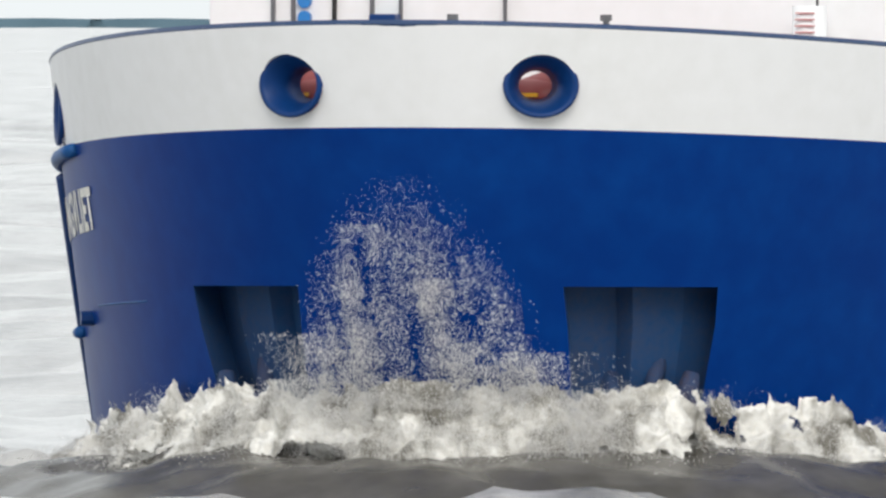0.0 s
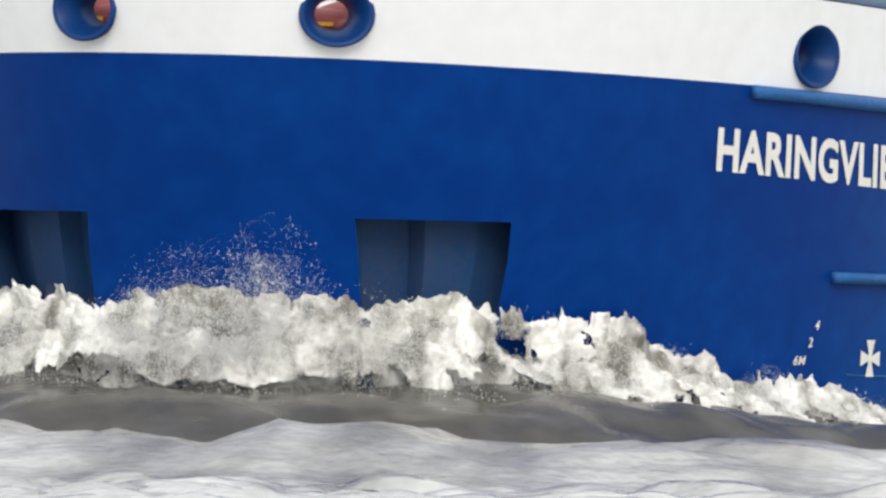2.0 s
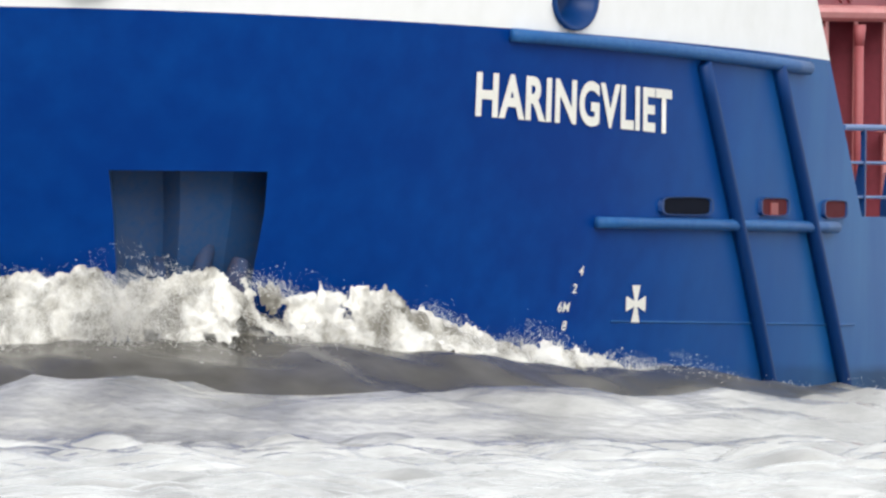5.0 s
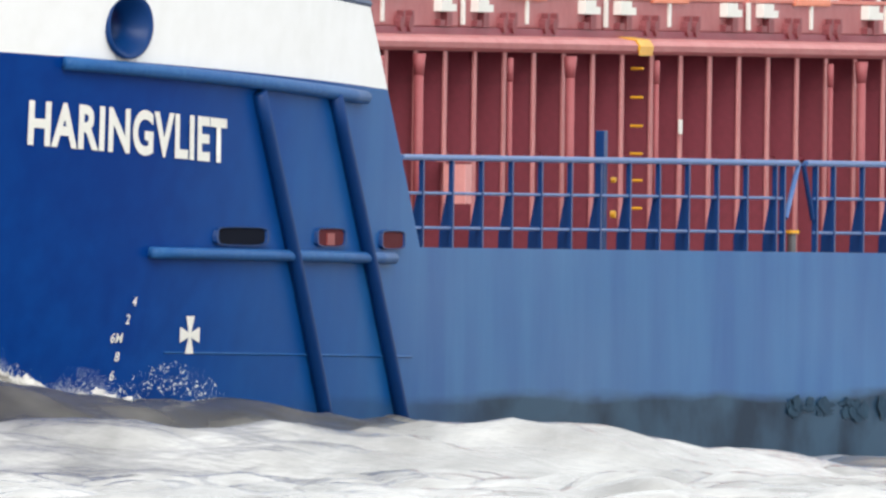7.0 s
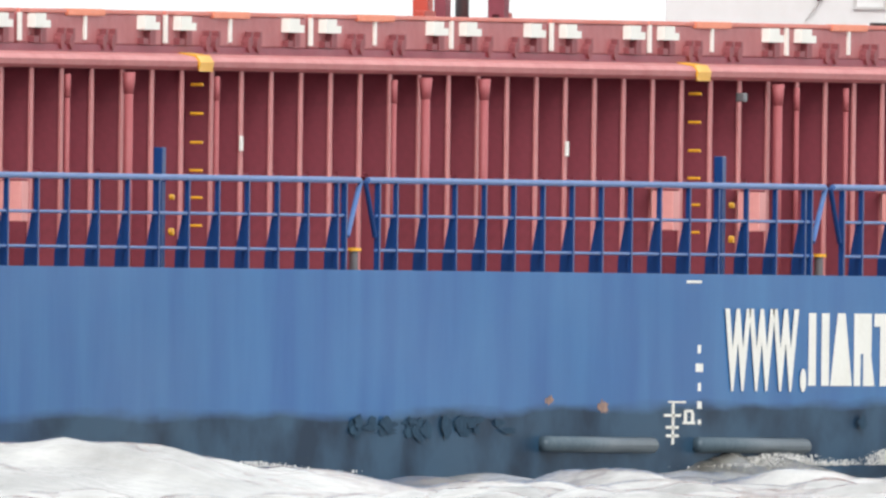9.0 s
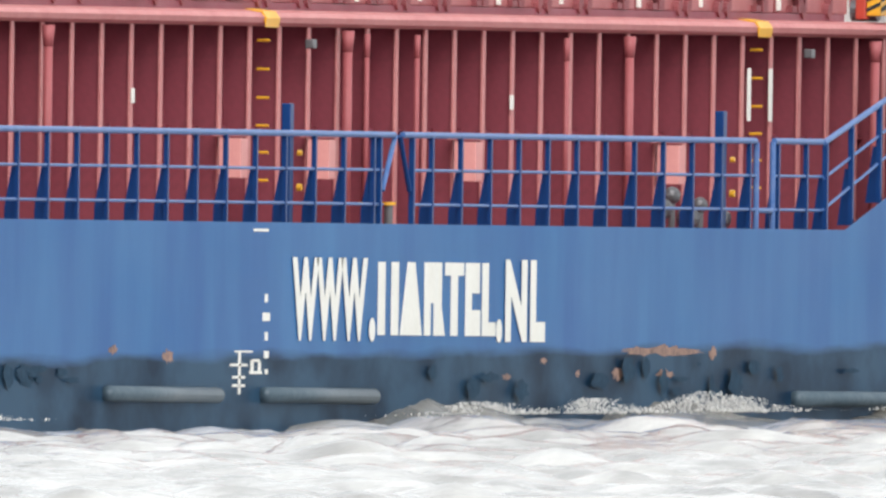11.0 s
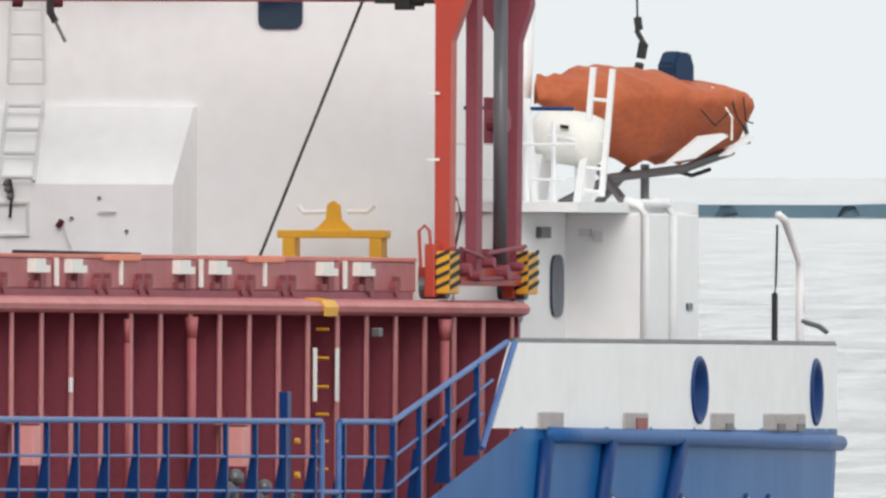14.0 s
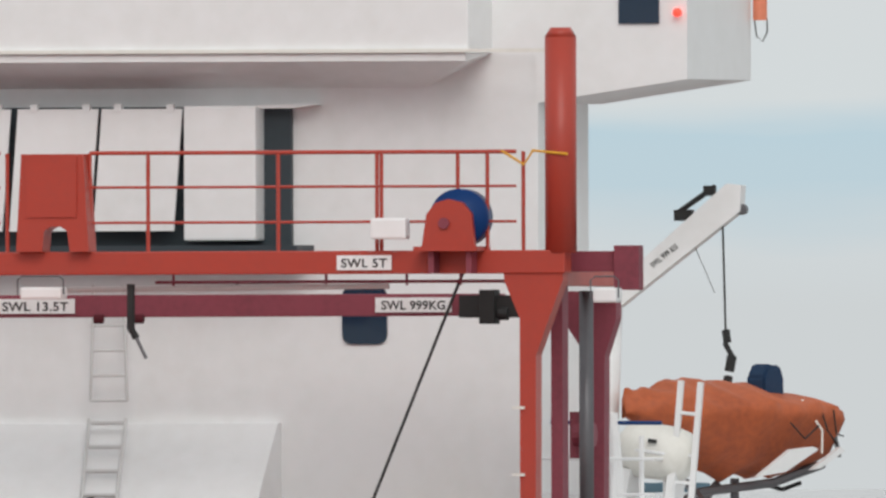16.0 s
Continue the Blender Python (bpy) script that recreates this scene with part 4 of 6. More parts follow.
box(bm, 79.0, 83.6, -3.15, 3.6, 10.48, 13.2, 0.02)
bridge = part("bridge", bm, WHITE, house, "white bridge with an overhanging front")
bm = B()
box(bm, 78.95, 79.05, -4.05, 3.7, 10.49, 10.53)
part("bridge_ledge", bm, LETTER, bridge)
bm = B()
prism(bm, [(-3.1, 9.95), (-3.66, 9.95), (-5.33, 10.20), (-5.33, 12.6), (-3.1, 12.6)], 80.0, 82.65)
wing = part("bridge_wing", bm, WHITE, bridge, "white bridge wing")
bm = B()
box(bm, 79.97, 80.03, -5.47 + 0.45, -5.47 + 0.9, 10.80, 11.3)
part("wing_window", bm, GLASS, wing, "dark wing window")
bm = B()
bmesh.ops.create_icosphere(bm, subdivisions=2, radius=0.05, matrix=Matrix.Translation((79.92, -5.27 + 0.03, 10.92)))
red = bpy.data.materials.new("red_side_light")
red.use_nodes = True
red.node_tree.nodes["Principled BSDF"].inputs["Base Color"].default_value = (0.8, 0.02, 0.01, 1)
red.node_tree.nodes["Principled BSDF"].inputs["Emission Color"].default_value = (1, 0.05, 0.03, 1)
red.node_tree.nodes["Principled BSDF"].inputs["Emission Strength"].default_value = 2.5
part("side_light", bm, red, wing, "lit red side light")
bm = B()
tube(bm, (82.7, -5.42, 10.85), (82.7, -5.42, 11.3), 0.08, 12)
part("lifebuoy_light", bm, SALMON, wing, "orange lifebuoy light")
part("light_cord", strip([(82.7, -5.36, 10.85), (82.7, -5.38, 10.68), (82.7, -5.45, 10.62), (82.7, -5.5, 10.72), (82.7, -5.5, 10.86)], 0.008, 4), BLACK, wing)

# awning boards hung over the front windows
def board(y0, y1, lean):
    bm = B()
    prism(bm, [(y0, 9.90), (y1, 9.90), (y1 + lean, 8.58), (y0 + lean, 8.58)], 79.62, 79.66)
    for y in (y0 + 0.2 * (y1 - y0), y0 + 0.85 * (y1 - y0)):
        box(bm, 79.6, 79.7, y - 0.04, y + 0.04, 9.87, 9.95)
    return bm


# dark sheet proud of the wall: the opening's shade is put into its colour
shade = material("dark_front_tone", (0.03, 0.045, 0.055), 0.5)
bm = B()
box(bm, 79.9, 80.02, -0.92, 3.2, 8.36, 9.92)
part("front_recess", bm, shade, house, "dark sheet for the shade behind the boards")
for y0, y1, lean in ((3.1, 2.14, 0.1), (2.06, 1.16, 0.1), (1.12, 0.22, 0.1)):
    part("awning_board", board(y0, y1, lean), WHITE, house, "white hanging board")
bm = B()
box(bm, 79.55, 80.0, -0.62, 0.19, 8.47, 9.93, 0.03)
part("locker", bm, WHITE, house, "white upright locker")
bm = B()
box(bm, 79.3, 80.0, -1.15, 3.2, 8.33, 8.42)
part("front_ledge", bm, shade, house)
bm = B()
prism(bm, [(-0.6, 9.94), (-1.25, 9.94), (-1.0, 9.9), (-0.6, 9.9)], 79.7, 80.0)
part("locker_hood", bm, WHITE, house)
# window
bm = B()
prism(bm, rounded(-1.72, 7.66, 0.25, 0.31, 0.1), 79.97, 80.01)
part("front_window", bm, GLASS, house, "rounded dark window")
bm = B()
tube(bm, (79.96, -0.3, 8.0), (79.96, -0.3, 8.01), 0.02)
part("rivet", bm, STEEL, house)
LADDER = material("pale_ladder_paint", (0.66, 0.66, 0.65), 0.5)
# lower casing with a slanting top
bm = B()
prism(bm, [(79.0, 2.95), (79.0, 5.65), (79.85, 6.50), (80.0, 6.50), (80.0, 2.95)], -0.78, 3.4, "y")
casing = part("front_casing", bm, WHITE, house, "white casing with a slanting top")
for y0, z0, z1 in ((1.12, 6.75, 8.0),):
    lad = part("wall_ladder", tube(B(), (79.75, y0 + 0.17, z0), (79.75, y0 + 0.13, z1), 0.018), LADDER, house, "white wall ladder")
    part("stile", tube(B(), (79.75, y0 - 0.24, z0), (79.75, y0 - 0.2, z1), 0.018), LADDER, lad)
    z = z0
    while z < z1:
        part("rung", tube(B(), (79.75, y0 + 0.17, z), (79.75, y0 - 0.24, z), 0.014), LADDER, lad)
        z += 0.27
lad = part("wall_ladder", strip([(78.9, 1.16, 5.68), (79.7, 1.29, 6.55)], 0.022), LADDER, house, "pale slanting ladder")
part("stile", strip([(78.9, 0.77, 5.68), (79.7, 0.88, 6.55)], 0.022), LADDER, lad)
for k in range(4):
    u = 0.05 + 0.3 * k
    part("rung", tube(B(), (78.9 + 0.8 * u, 1.16 + 0.13 * u, 5.68 + 0.87 * u), (78.9 + 0.8 * u, 0.77 + 0.11 * u, 5.68 + 0.87 * u), 0.024), LADDER, lad)
bm = B()
for y0, y1, z0, z1 in ((1.22, 0.84, 5.43, 5.46), (1.22, 0.84, 5.08, 5.11), (1.22, 1.19, 5.11, 5.43), (0.87, 0.84, 5.11, 5.43)):
    box(bm, 78.96, 79.0, y0, y1, z0, z1)
part("hatch_frame", bm, LADDER, casing, "raised frame of a small hatch")
part("lashing", strip([(78.95, 1.06, 5.74), (78.93, 1.02, 5.58), (78.95, 1.05, 5.28)], 0.018, 6), BLACK, casing)
bm = B()
for z in (5.52, 5.60, 5.66):
    bmesh.ops.create_icosphere(bm, subdivisions=1, radius=0.05, matrix=Matrix.Translation((78.94, 1.06 + 0.3 * (z - 5.58), z)))
part("block_and_hook", bm, STEEL, casing)
for y, d in ((1.64, -1), (0.46, 1)):
    part("lashing", strip([(78.95, y, 5.26), (78.94, y + 0.05 * d, 5.18)], 0.035, 6), DIM_RED, casing)
    part("lashing", strip([(78.94, y + 0.05 * d if d < 0 else y - 0.02, 5.18), (78.95, y + (0.13 if d < 0 else -0.10), 4.95)], 0.012, 6), LADDER, casing)
for y, z in ((0.05, 5.50), (0.36, 5.28), (-0.26, 5.14)):
    part("rivet", tube(B(), (78.96, y, z), (79.0, y, z), 0.018, 8), STEEL, casing)
bm = B()
tube(bm, (78.7, 0.95, 4.91), (78.7, -0.5, 4.88), 0.025)
part("hose", bm, BLACK, casing, "black hose lying on the rail")
bm = B()
tube(bm, (78.95, 0.05, 5.35), (78.95, -0.15, 5.35), 0.015)
part("handle", bm, LADDER, casing)

# poop house, recess and platform for the boat
bm = B()
box(bm, 77.9, 80.2, -4.9, -4.25, 2.95, 5.36, 0.03)
box(bm, 80.2, 82.65, -5.75, -3.0, 2.95, 5.36, 0.03)
phouse = part("poop_house", bm, WHITE, house, "white house on the poop")
bm = B()
prism(bm, [(77.6, -4.2), (77.8, -4.6), (78.4, -5.5), (82.6, -5.75), (84.2, -5.3), (84.2, -3.4)], 5.36, 5.47, "z")
plat = part("boat_deck", bm, WHITE, house, "white boat platform")
bm = B()
prism(bm, rounded(79.75, 4.56, 0.25, 0.34, 0.18), -4.93, -4.88, "y")
part("door_window", bm, GLASS, phouse, "tall rounded window")
bm = B()
box(bm, 82.10, 82.32, -5.77, -5.75, 4.30, 4.38)
part("side_plate", bm, GLASS, phouse, "small teal plate")
bm = B()
prism(bm, rounded(78.1, 4.45, 0.2, 0.30, 0.15), -4.93, -4.88, "y")
part("door_window", bm, GLASS, phouse)
bm = B()
box(bm, 80.15, 80.2, -5.18, -5.05, 5.1, 5.18)
box(bm, 80.14, 80.2, -5.32, -5.22, 5.04, 5.16, 0.01)
part("wall_lamp", bm, LADDER, phouse)
bm = B()
box(bm, 78.9, 79.3, -4.97, -4.9, 5.08, 5.2, 0.01)
part("deck_light", bm, STEEL, phouse)
for x in (80.22, 81.4):
    part("corner_tube", strip([(x, -5.78, 2.95), (x, -5.78, 5.32), (x, -5.70, 5.45), (x, -5.55, 5.50)], 0.05, 10), WHITE, phouse, smooth=True)
part("corner_tube", tube(B(), (80.22, -5.72, 5.46), (81.4, -5.72, 5.46), 0.05, 10), WHITE, phouse)
# rail of the boat platform
br = part("platform_rail", tube(B(), (78.4, -4.7, 6.1), (81.2, -4.8, 6.1), 0.018), WHITE, plat, "white platform rail")
for z in (5.72, 6.1):
    part("rail_bar", tube(B(), (77.9, -4.2, z), (78.4, -4.7, z), 0.014), WHITE, br)
    part("rail_bar", tube(B(), (80.2, -3.8, z), (80.2, -4.9, z), 0.014), WHITE, br)
for x, y in ((78.4, -4.6), (79.4, -4.65), (80.4, -4.7), (81.2, -4.75), (80.2, -4.2), (80.2, -4.45)):
    part("rail_post", tube(B(), (x, y, 5.45), (x, y, 6.35), 0.028), WHITE, br)
part("blue_rail_bar", tube(B(), (80.5, -3.66, 6.5), (80.5, -4.9, 6.49), 0.022), BLUE, br)
bm = B()
tube(bm, (80.5, -4.15, 5.45), (80.5, -4.25, 6.6), 0.06)
tube(bm, (80.5, -4.45, 5.45), (80.5, -4.35, 6.6), 0.06)
part("frame_leg", bm, WHITE, br)

# stern pipe frame on the poop
st = part("pipe_frame", strip([(87.53, -5.6, 3.0), (87.53, -5.6, 4.6), (87.60, -5.58, 4.85), (86.80, -5.62, 5.3), (86.60, -5.6, 5.36)], 0.045, 10), WHITE, ship, "white bent pipe frame on the stern", smooth=True)
part("tackle", strip([(86.55, -5.6, 5.25), (86.50, -5.6, 4.6), (86.45, -5.6, 4.5)], 0.014, 6), BLACK, st)
part("tackle", strip([(86.45, -5.6, 4.5), (86.45, -5.6, 3.98)], 0.035, 8), BLACK, st)
part("tackle", strip([(87.60, -5.6, 4.8), (87.65, -5.6, 4.3)], 0.02, 6), BLACK, st)
part("tackle", strip([(87.50, -5.62, 4.2), (88.00, -5.7, 4.14), (88.30, -5.7, 4.08)], 0.03, 6), STEEL, st)

# ---------------- gantry crane ----------------
crane = thing("hatch_crane", "orange-red gantry crane standing on the coaming rails", "gantry crane")
bm = B()
box(bm, 74.45, 74.75, -5.45, 5.45, 8.08, 8.33, 0.015)
girder = part("front_girder", bm, ORANGE, crane, "orange-red front girder")
bm = B()
box(bm, 77.5, 77.75, -3.9, 5.3, 7.64, 7.88, 0.01)
rear = part("rear_girder", bm, RED, crane, "dark red rear girder")
for s in (-1, 1):
    bm = B()
    prism(bm, [(s * 4.94, 4.6), (s * 5.11, 4.6), (s * 5.12, 7.2), (s * 5.42, 8.0), (s * 5.42, 8.33), (s * 4.74, 8.33), (s * 4.77, 8.0), (s * 4.94, 7.6)], 74.48, 74.72)
    part("leg", bm, ORANGE, crane, "orange-red tapered leg")
    bm = B()
    prism(bm, [(s * 4.88, 4.6), (s * 5.05, 4.6), (s * 5.07, 7.2), (s * 5.2, 7.6), (s * 5.2, 7.9), (s * 4.4, 7.9), (s * 4.8, 7.3)], 77.5, 77.72)
    part("leg", bm, RED, crane, "dark red leg")
    bm = B()
    box(bm, 75.5, 75.75, s * 5.01, s * 5.14, 4.6, 7.95, 0.01)
    part("leg", bm, RED, crane)
    bm = B()
    box(bm, 74.5, 77.75, s * 5.0, s * 5.25, 7.95, 8.2, 0.01)
    part("side_beam", bm, ORANGE, crane)
    bm = B()
    box(bm, 74.5, 77.8, s * 4.75, s * 5.1, 4.55, 4.75, 0.01)
    part("sill_beam", bm, ORANGE, crane)
    bm = B()
    tube(bm, (76.6, s * 5.11, 4.7), (76.6, s * 5.11, 7.9), 0.08, 12)
    part("hydraulic_ram", bm, STEEL, crane, "dark steel lifting ram", smooth=True)
    for x in (74.25, 77.55):
        bm = B()
        box(bm, x - 0.05, x + 0.45, s * 4.90, s * 5.02, 4.42, 5.0, 0.02)
        bogie = part("bogie", bm, ORANGE, crane, "orange wheel bogie")
        bm = B()
        tube(bm, (x + 0.2, s * 4.8, 4.52), (x + 0.2, s * 5.1, 4.52), 0.12, 14)
        part("wheel", bm, STEEL, bogie)
        bm = B()
        box(bm, x - 0.02, x + 0.40, s * 5.02, s * 5.18, 4.46, 4.92, 0.02)
        buf = part("buffer", bm, YELLOW, bogie, "yellow and black striped buffer")
        for k in range(4):
            bm = B()
            z = 4.50 + 0.11 * k
            prism(bm, [(s * 5.02, z), (s * 5.18, z + 0.07), (s * 5.18, z + 0.115), (s * 5.02, z + 0.045)], x - 0.028, x - 0.021)
            prism(bm, [(x - 0.02, z + 0.0), (x + 0.4, z + 0.07), (x + 0.4, z + 0.12), (x - 0.02, z + 0.05)], s * 5.185, s * 5.192, "y")
            part("stripe", bm, BLACK, buf)
bm = B()
box(bm, 74.55, 77.5, -5.0, -4.88, 4.75, 4.95, 0.01)
for k in range(5):
    tube(bm, (76.0, -5.05, 4.6 + k * 0.06), (76.0, -4.75, 4.6 + k * 0.06), 0.03, 8)
part("drive_unit", bm, RED, crane, "red wheel drive unit")
bm = B()
for x, z, r in ((74.9, 4.72, 0.07), (75.3, 4.66, 0.05), (75.9, 4.80, 0.06), (76.5, 4.70, 0.08), (77.1, 4.76, 0.05)):
    tube(bm, (x, -5.24, z), (x, -5.02, z), r, 10)
for a, b in (((74.7, 4.95), (75.6, 4.86)), ((75.4, 4.62), (77.2, 4.64)), ((75.8, 4.90), (77.4, 4.98))):
    tube(bm, (a[0], -5.18, a[1]), (b[0], -5.18, b[1]), 0.025, 6)
part("drive_gear", bm, RED, crane, "dark red drive shafts and gear ends")
for x in (74.2, 77.9):
    part("guard_loop", strip([(x, -4.86, 4.75), (x, -4.84, 5.14), (x, -4.90, 5.2), (x, -4.96, 5.14), (x, -4.97, 5.0)], 0.018, 6), ORANGE, crane)
# mast on the front corner
bm = B()
tube(bm, (74.6, -5.37, 8.3), (74.6, -5.37, 10.62), 0.17, 20)
tube(bm, (74.6, -5.37, 10.62), (74.6, -5.37, 10.72), 0.17, 20, 0.11)
mast = part("mast", bm, ORANGE, crane, "orange-red round mast", smooth=True)
# bracket at the corner
bm = B()
box(bm, 75.2, 75.5, -5.95, -5.3, 8.10, 8.32, 0.01)
box(bm, 75.1, 75.3, -6.10, -5.82, 7.90, 8.38, 0.01)
part("corner_bracket", bm, RED, crane)
# walkway rail on the girder
def grail(y0, y1):
    top = part("walkway_rail", tube(B(), (74.5, y0, 9.39), (74.5, y1, 9.39), 0.022), ORANGE, crane, "orange-red walkway rail")
    for z in (9.02, 8.64):
        part("rail_bar", tube(B(), (74.5, y0, z), (74.5, y1, z), 0.015), ORANGE, top)
    return top


tr = grail(-0.15, -4.9)
for y in (-0.15, -0.8, -2.25, -3.35, -3.4, -4.25, -4.58, -4.98):
    part("rail_post", tube(B(), (74.5, y, 8.33), (74.5, y, 9.39), 0.022), ORANGE, tr)
tr = grail(0.85, 4.9)
for y in (0.77, 1.8, 3.0, 4.2, 4.9):
    part("rail_post", tube(B(), (74.5, y, 8.33), (74.5, y, 9.39), 0.022), ORANGE, tr)
part("yellow_strap", strip([(74.45, -4.75, 9.4), (74.45, -5.0, 9.25), (74.45, -5.1, 9.4), (74.4, -5.5, 9.36)], 0.016, 6), YELLOW, tr)
# upright orange housing, open at the foot
bm = B()
prism(bm, [(0.56, 9.38), (-0.13, 9.38), (-0.19, 8.33), (0.02, 8.33), (0.05, 8.55), (0.12, 8.60), (0.24, 8.60), (0.31, 8.55), (0.33, 8.33), (0.62, 8.33)], 74.3, 74.62)
part("motor_housing", bm, ORANGE, crane, "orange-red upright motor housing")
bm = B()
box(bm, 74.28, 74.3, -0.06, 0.5, 8.7, 9.34)
part("housing_panel", bm, ORANGE, crane)
# winch with blue drum
bm = B()
prism(bm, [(-3.92, 8.33), (-4.52, 8.33), (-4.48, 8.72), (-4.38, 8.84), (-4.22, 8.88), (-4.08, 8.84), (-3.98, 8.72)], 74.2, 74.28)
box(bm, 74.1, 74.7, -3.86, -4.56, 8.32, 8.37)
winch = part("winch_frame", bm, ORANGE, crane, "orange-red winch frame")
bm = B()
tube(bm, (74.3, -4.3, 8.68), (74.62, -4.3, 8.68), 0.31, 28)
part("winch_drum", bm, BLUE, winch, "blue rope drum", smooth=True)
bm = B()
tube(bm, (74.16, -4.18, 8.62), (74.22, -4.18, 8.62), 0.06, 12)
part("winch_hub", bm, RED, winch)
for y in (-4.0, -4.42):
    part("winch_bracket", prism(B(), [(y, 8.08), (y - 0.06, 8.08), (y - 0.06, 8.33), (y, 8.33)], 74.2, 74.44), RED, winch)
# signs
def sign(text, x, y0, y1, z0, z1, holder):
    bm = B()
    box(bm, x - 0.02, x, y0, y1, z0, z1, 0.004)
    pl = part("load_sign", bm, WHITE, holder, "white load sign with black writing")
    lm, w = letters(text, (z1 - z0) * 0.58, 0.03)
    f = abs(y1 - y0) * 0.84 / w
    for v in lm.verts:
        v.co = Vector((x - 0.024, y0 - abs(y1 - y0) * 0.08 - v.co.x * f, z0 + (z1 - z0) * 0.2 + v.co.y))
    part("sign_writing", lm, BLACK, pl)


sign("SWL 5T", 74.44, -2.92, -3.53, 8.12, 8.28, girder)
sign("SWL 999KG", 77.49, -2.52, -3.37, 7.68, 7.84, rear)
sign("SWL 13.5T", 77.49, 1.72, 0.84, 7.68, 7.84, rear)
# pipe and clutter under the girder
part("cable_pipe", tube(B(), (74.8, 0.6, 7.92), (74.8, -3.4, 7.95), 0.03), LADDER, girder)
part("lower_bar", tube(B(), (74.8, -0.8, 8.0), (74.8, -5.0, 8.0), 0.018), RED, girder)
for y in (-1.0, -2.7, -3.6, -4.2):
    part("lower_hanger", tube(B(), (74.8, y, 7.96), (74.8, y, 8.1), 0.016), RED, girder)
for a in ((0.5, 0.03, 7.82, 7.95), (-5.88, -6.15, 7.76, 7.92)):
    bm = B()
    box(bm, 74.0, 74.25, a[0], a[1], a[2], a[3], 0.03)
    fl = part("floodlight", bm, WHITE, crane, "white floodlight")
    bm = B()
    y0, y1 = a[0] + 0.02, a[1] - 0.02
    part("light_guard", strip([(74.0, y0, a[2] + 0.05), (74.0, y0, a[3] + 0.08), (74.0, y0 - 0.05, a[3] + 0.12), (74.0, y1 + 0.05, a[3] + 0.12), (74.0, y1, a[3] + 0.08), (74.0, y1, a[2] + 0.05)], 0.01, 5), STEEL, fl)
bm = B()
box(bm, 74.2, 74.4, -3.35, -3.75, 8.45, 8.68, 0.03)
part("floodlight", bm, WHITE, crane)
part("hung_strap", strip([(74.3, -0.66, 7.98), (74.3, -0.66, 7.5), (74.3, -0.72, 7.4)], 0.045, 6), BLACK, crane, "black hanging strap")
part("hung_strap", strip([(74.3, -0.72, 7.4), (74.3, -0.83, 7.18)], 0.02, 6), STEEL, crane)
bm = B()
for y in (-4.55, -4.75, -4.3):
    tube(bm, (77.3, y + 0.35, 7.66), (77.3, y + 0.25, 7.66), 0.07, 12)
box(bm, 77.3, 77.5, -3.5, -4.3, 7.62, 7.86)
box(bm, 77.2, 77.45, -3.75, -3.92, 7.55, 7.92, 0.01)
part("trolley", bm, BLACK, crane, "dark hoist trolley with rollers")
bm = B()
for y in (1.0, 0.55):
    tube(bm, (77.4, y - 0.4, 7.62), (77.4, y - 0.5, 7.62), 0.05, 10)
part("roller", bm, DIM_RED, crane)
part("hoist_wire", tube(B(), (74.9, -4.2, 8.1), (73.2, -3.32, 4.85), 0.018, 6), BLACK, crane, "black slanting hoist wire")
bm = B()
tube(bm, (76.9, -4.9, 6.35), (76.9, -5.12, 6.35), 0.13, 14)
tube(bm, (76.9, -4.9, 6.1), (76.9, -4.9, 6.6), 0.06, 10)
part("ram_valve", bm, RED, crane)
for z, x in ((6.62, 74.46), (5.9, 74.46)):
    bm = B()
    box(bm, x - 0.02, x, -4.86, -5.0, z, z + 0.03)
    part("tape_band", bm, LETTER, crane)
part("hose_loop", strip([(75.0, -5.0, 4.8), (75.0, -5.1, 5.3), (75.0, -5.05, 5.5), (75.0, -4.95, 5.3)], 0.015, 6), BLACK, crane)

# yellow lifting frame
yf = thing("lifting_frame", "yellow steel lifting frame standing on the hatch", "lifting frame")
bm = B()
box(bm, 79.2, 79.45, -1.90, -3.12, 5.07, 5.16, 0.01)
part("beam", bm, YELLOW, yf)
bm = B()
prism(bm, [(-2.3, 5.16), (-2.43, 5.28), (-2.44, 5.43), (-2.51, 5.48), (-2.58, 5.43), (-2.59, 5.28), (-2.72, 5.16)], 79.28, 79.36)
part("lifting_eye", bm, YELLOW, yf)
for y in (-2.02, -3.0):
    bm = B()
    box(bm, 79.2, 79.45, y - 0.08, y + 0.06, 4.42, 5.07, 0.01)
    part("frame_leg", bm, YELLOW, yf)
bm = B()
box(bm, 79.0, 79.7, -1.9, -3.15, 2.98, 4.42, 0.03)
part("stand", bm, WHITE, yf)
part("bracket_bar", strip([(79.5, -2.06, 5.42), (79.5, -2.12, 5.35), (79.5, -2.4, 5.36)], 0.03, 6), WHITE, yf)
part("bracket_bar", strip([(79.5, -2.62, 5.36), (79.5, -2.84, 5.36), (79.5, -2.92, 5.43)], 0.03, 6), WHITE, yf)

# ---------------- rescue boat, raft and davit ----------------
BOAT = material("orange_boat_cover", (0.50, 0.115, 0.036), 0.6, worn=(0.24, 0.055, 0.028), wear=0.6, scale=1.5, bump=0.05)
NAVY = material("navy_canvas", (0.006, 0.032, 0.085), 0.7, worn=(0.012, 0.05, 0.12), wear=0.5, scale=3.0)
boat = thing("rescue_boat", "covered orange rescue boat with a blue outboard hanging from its davit", "boat")


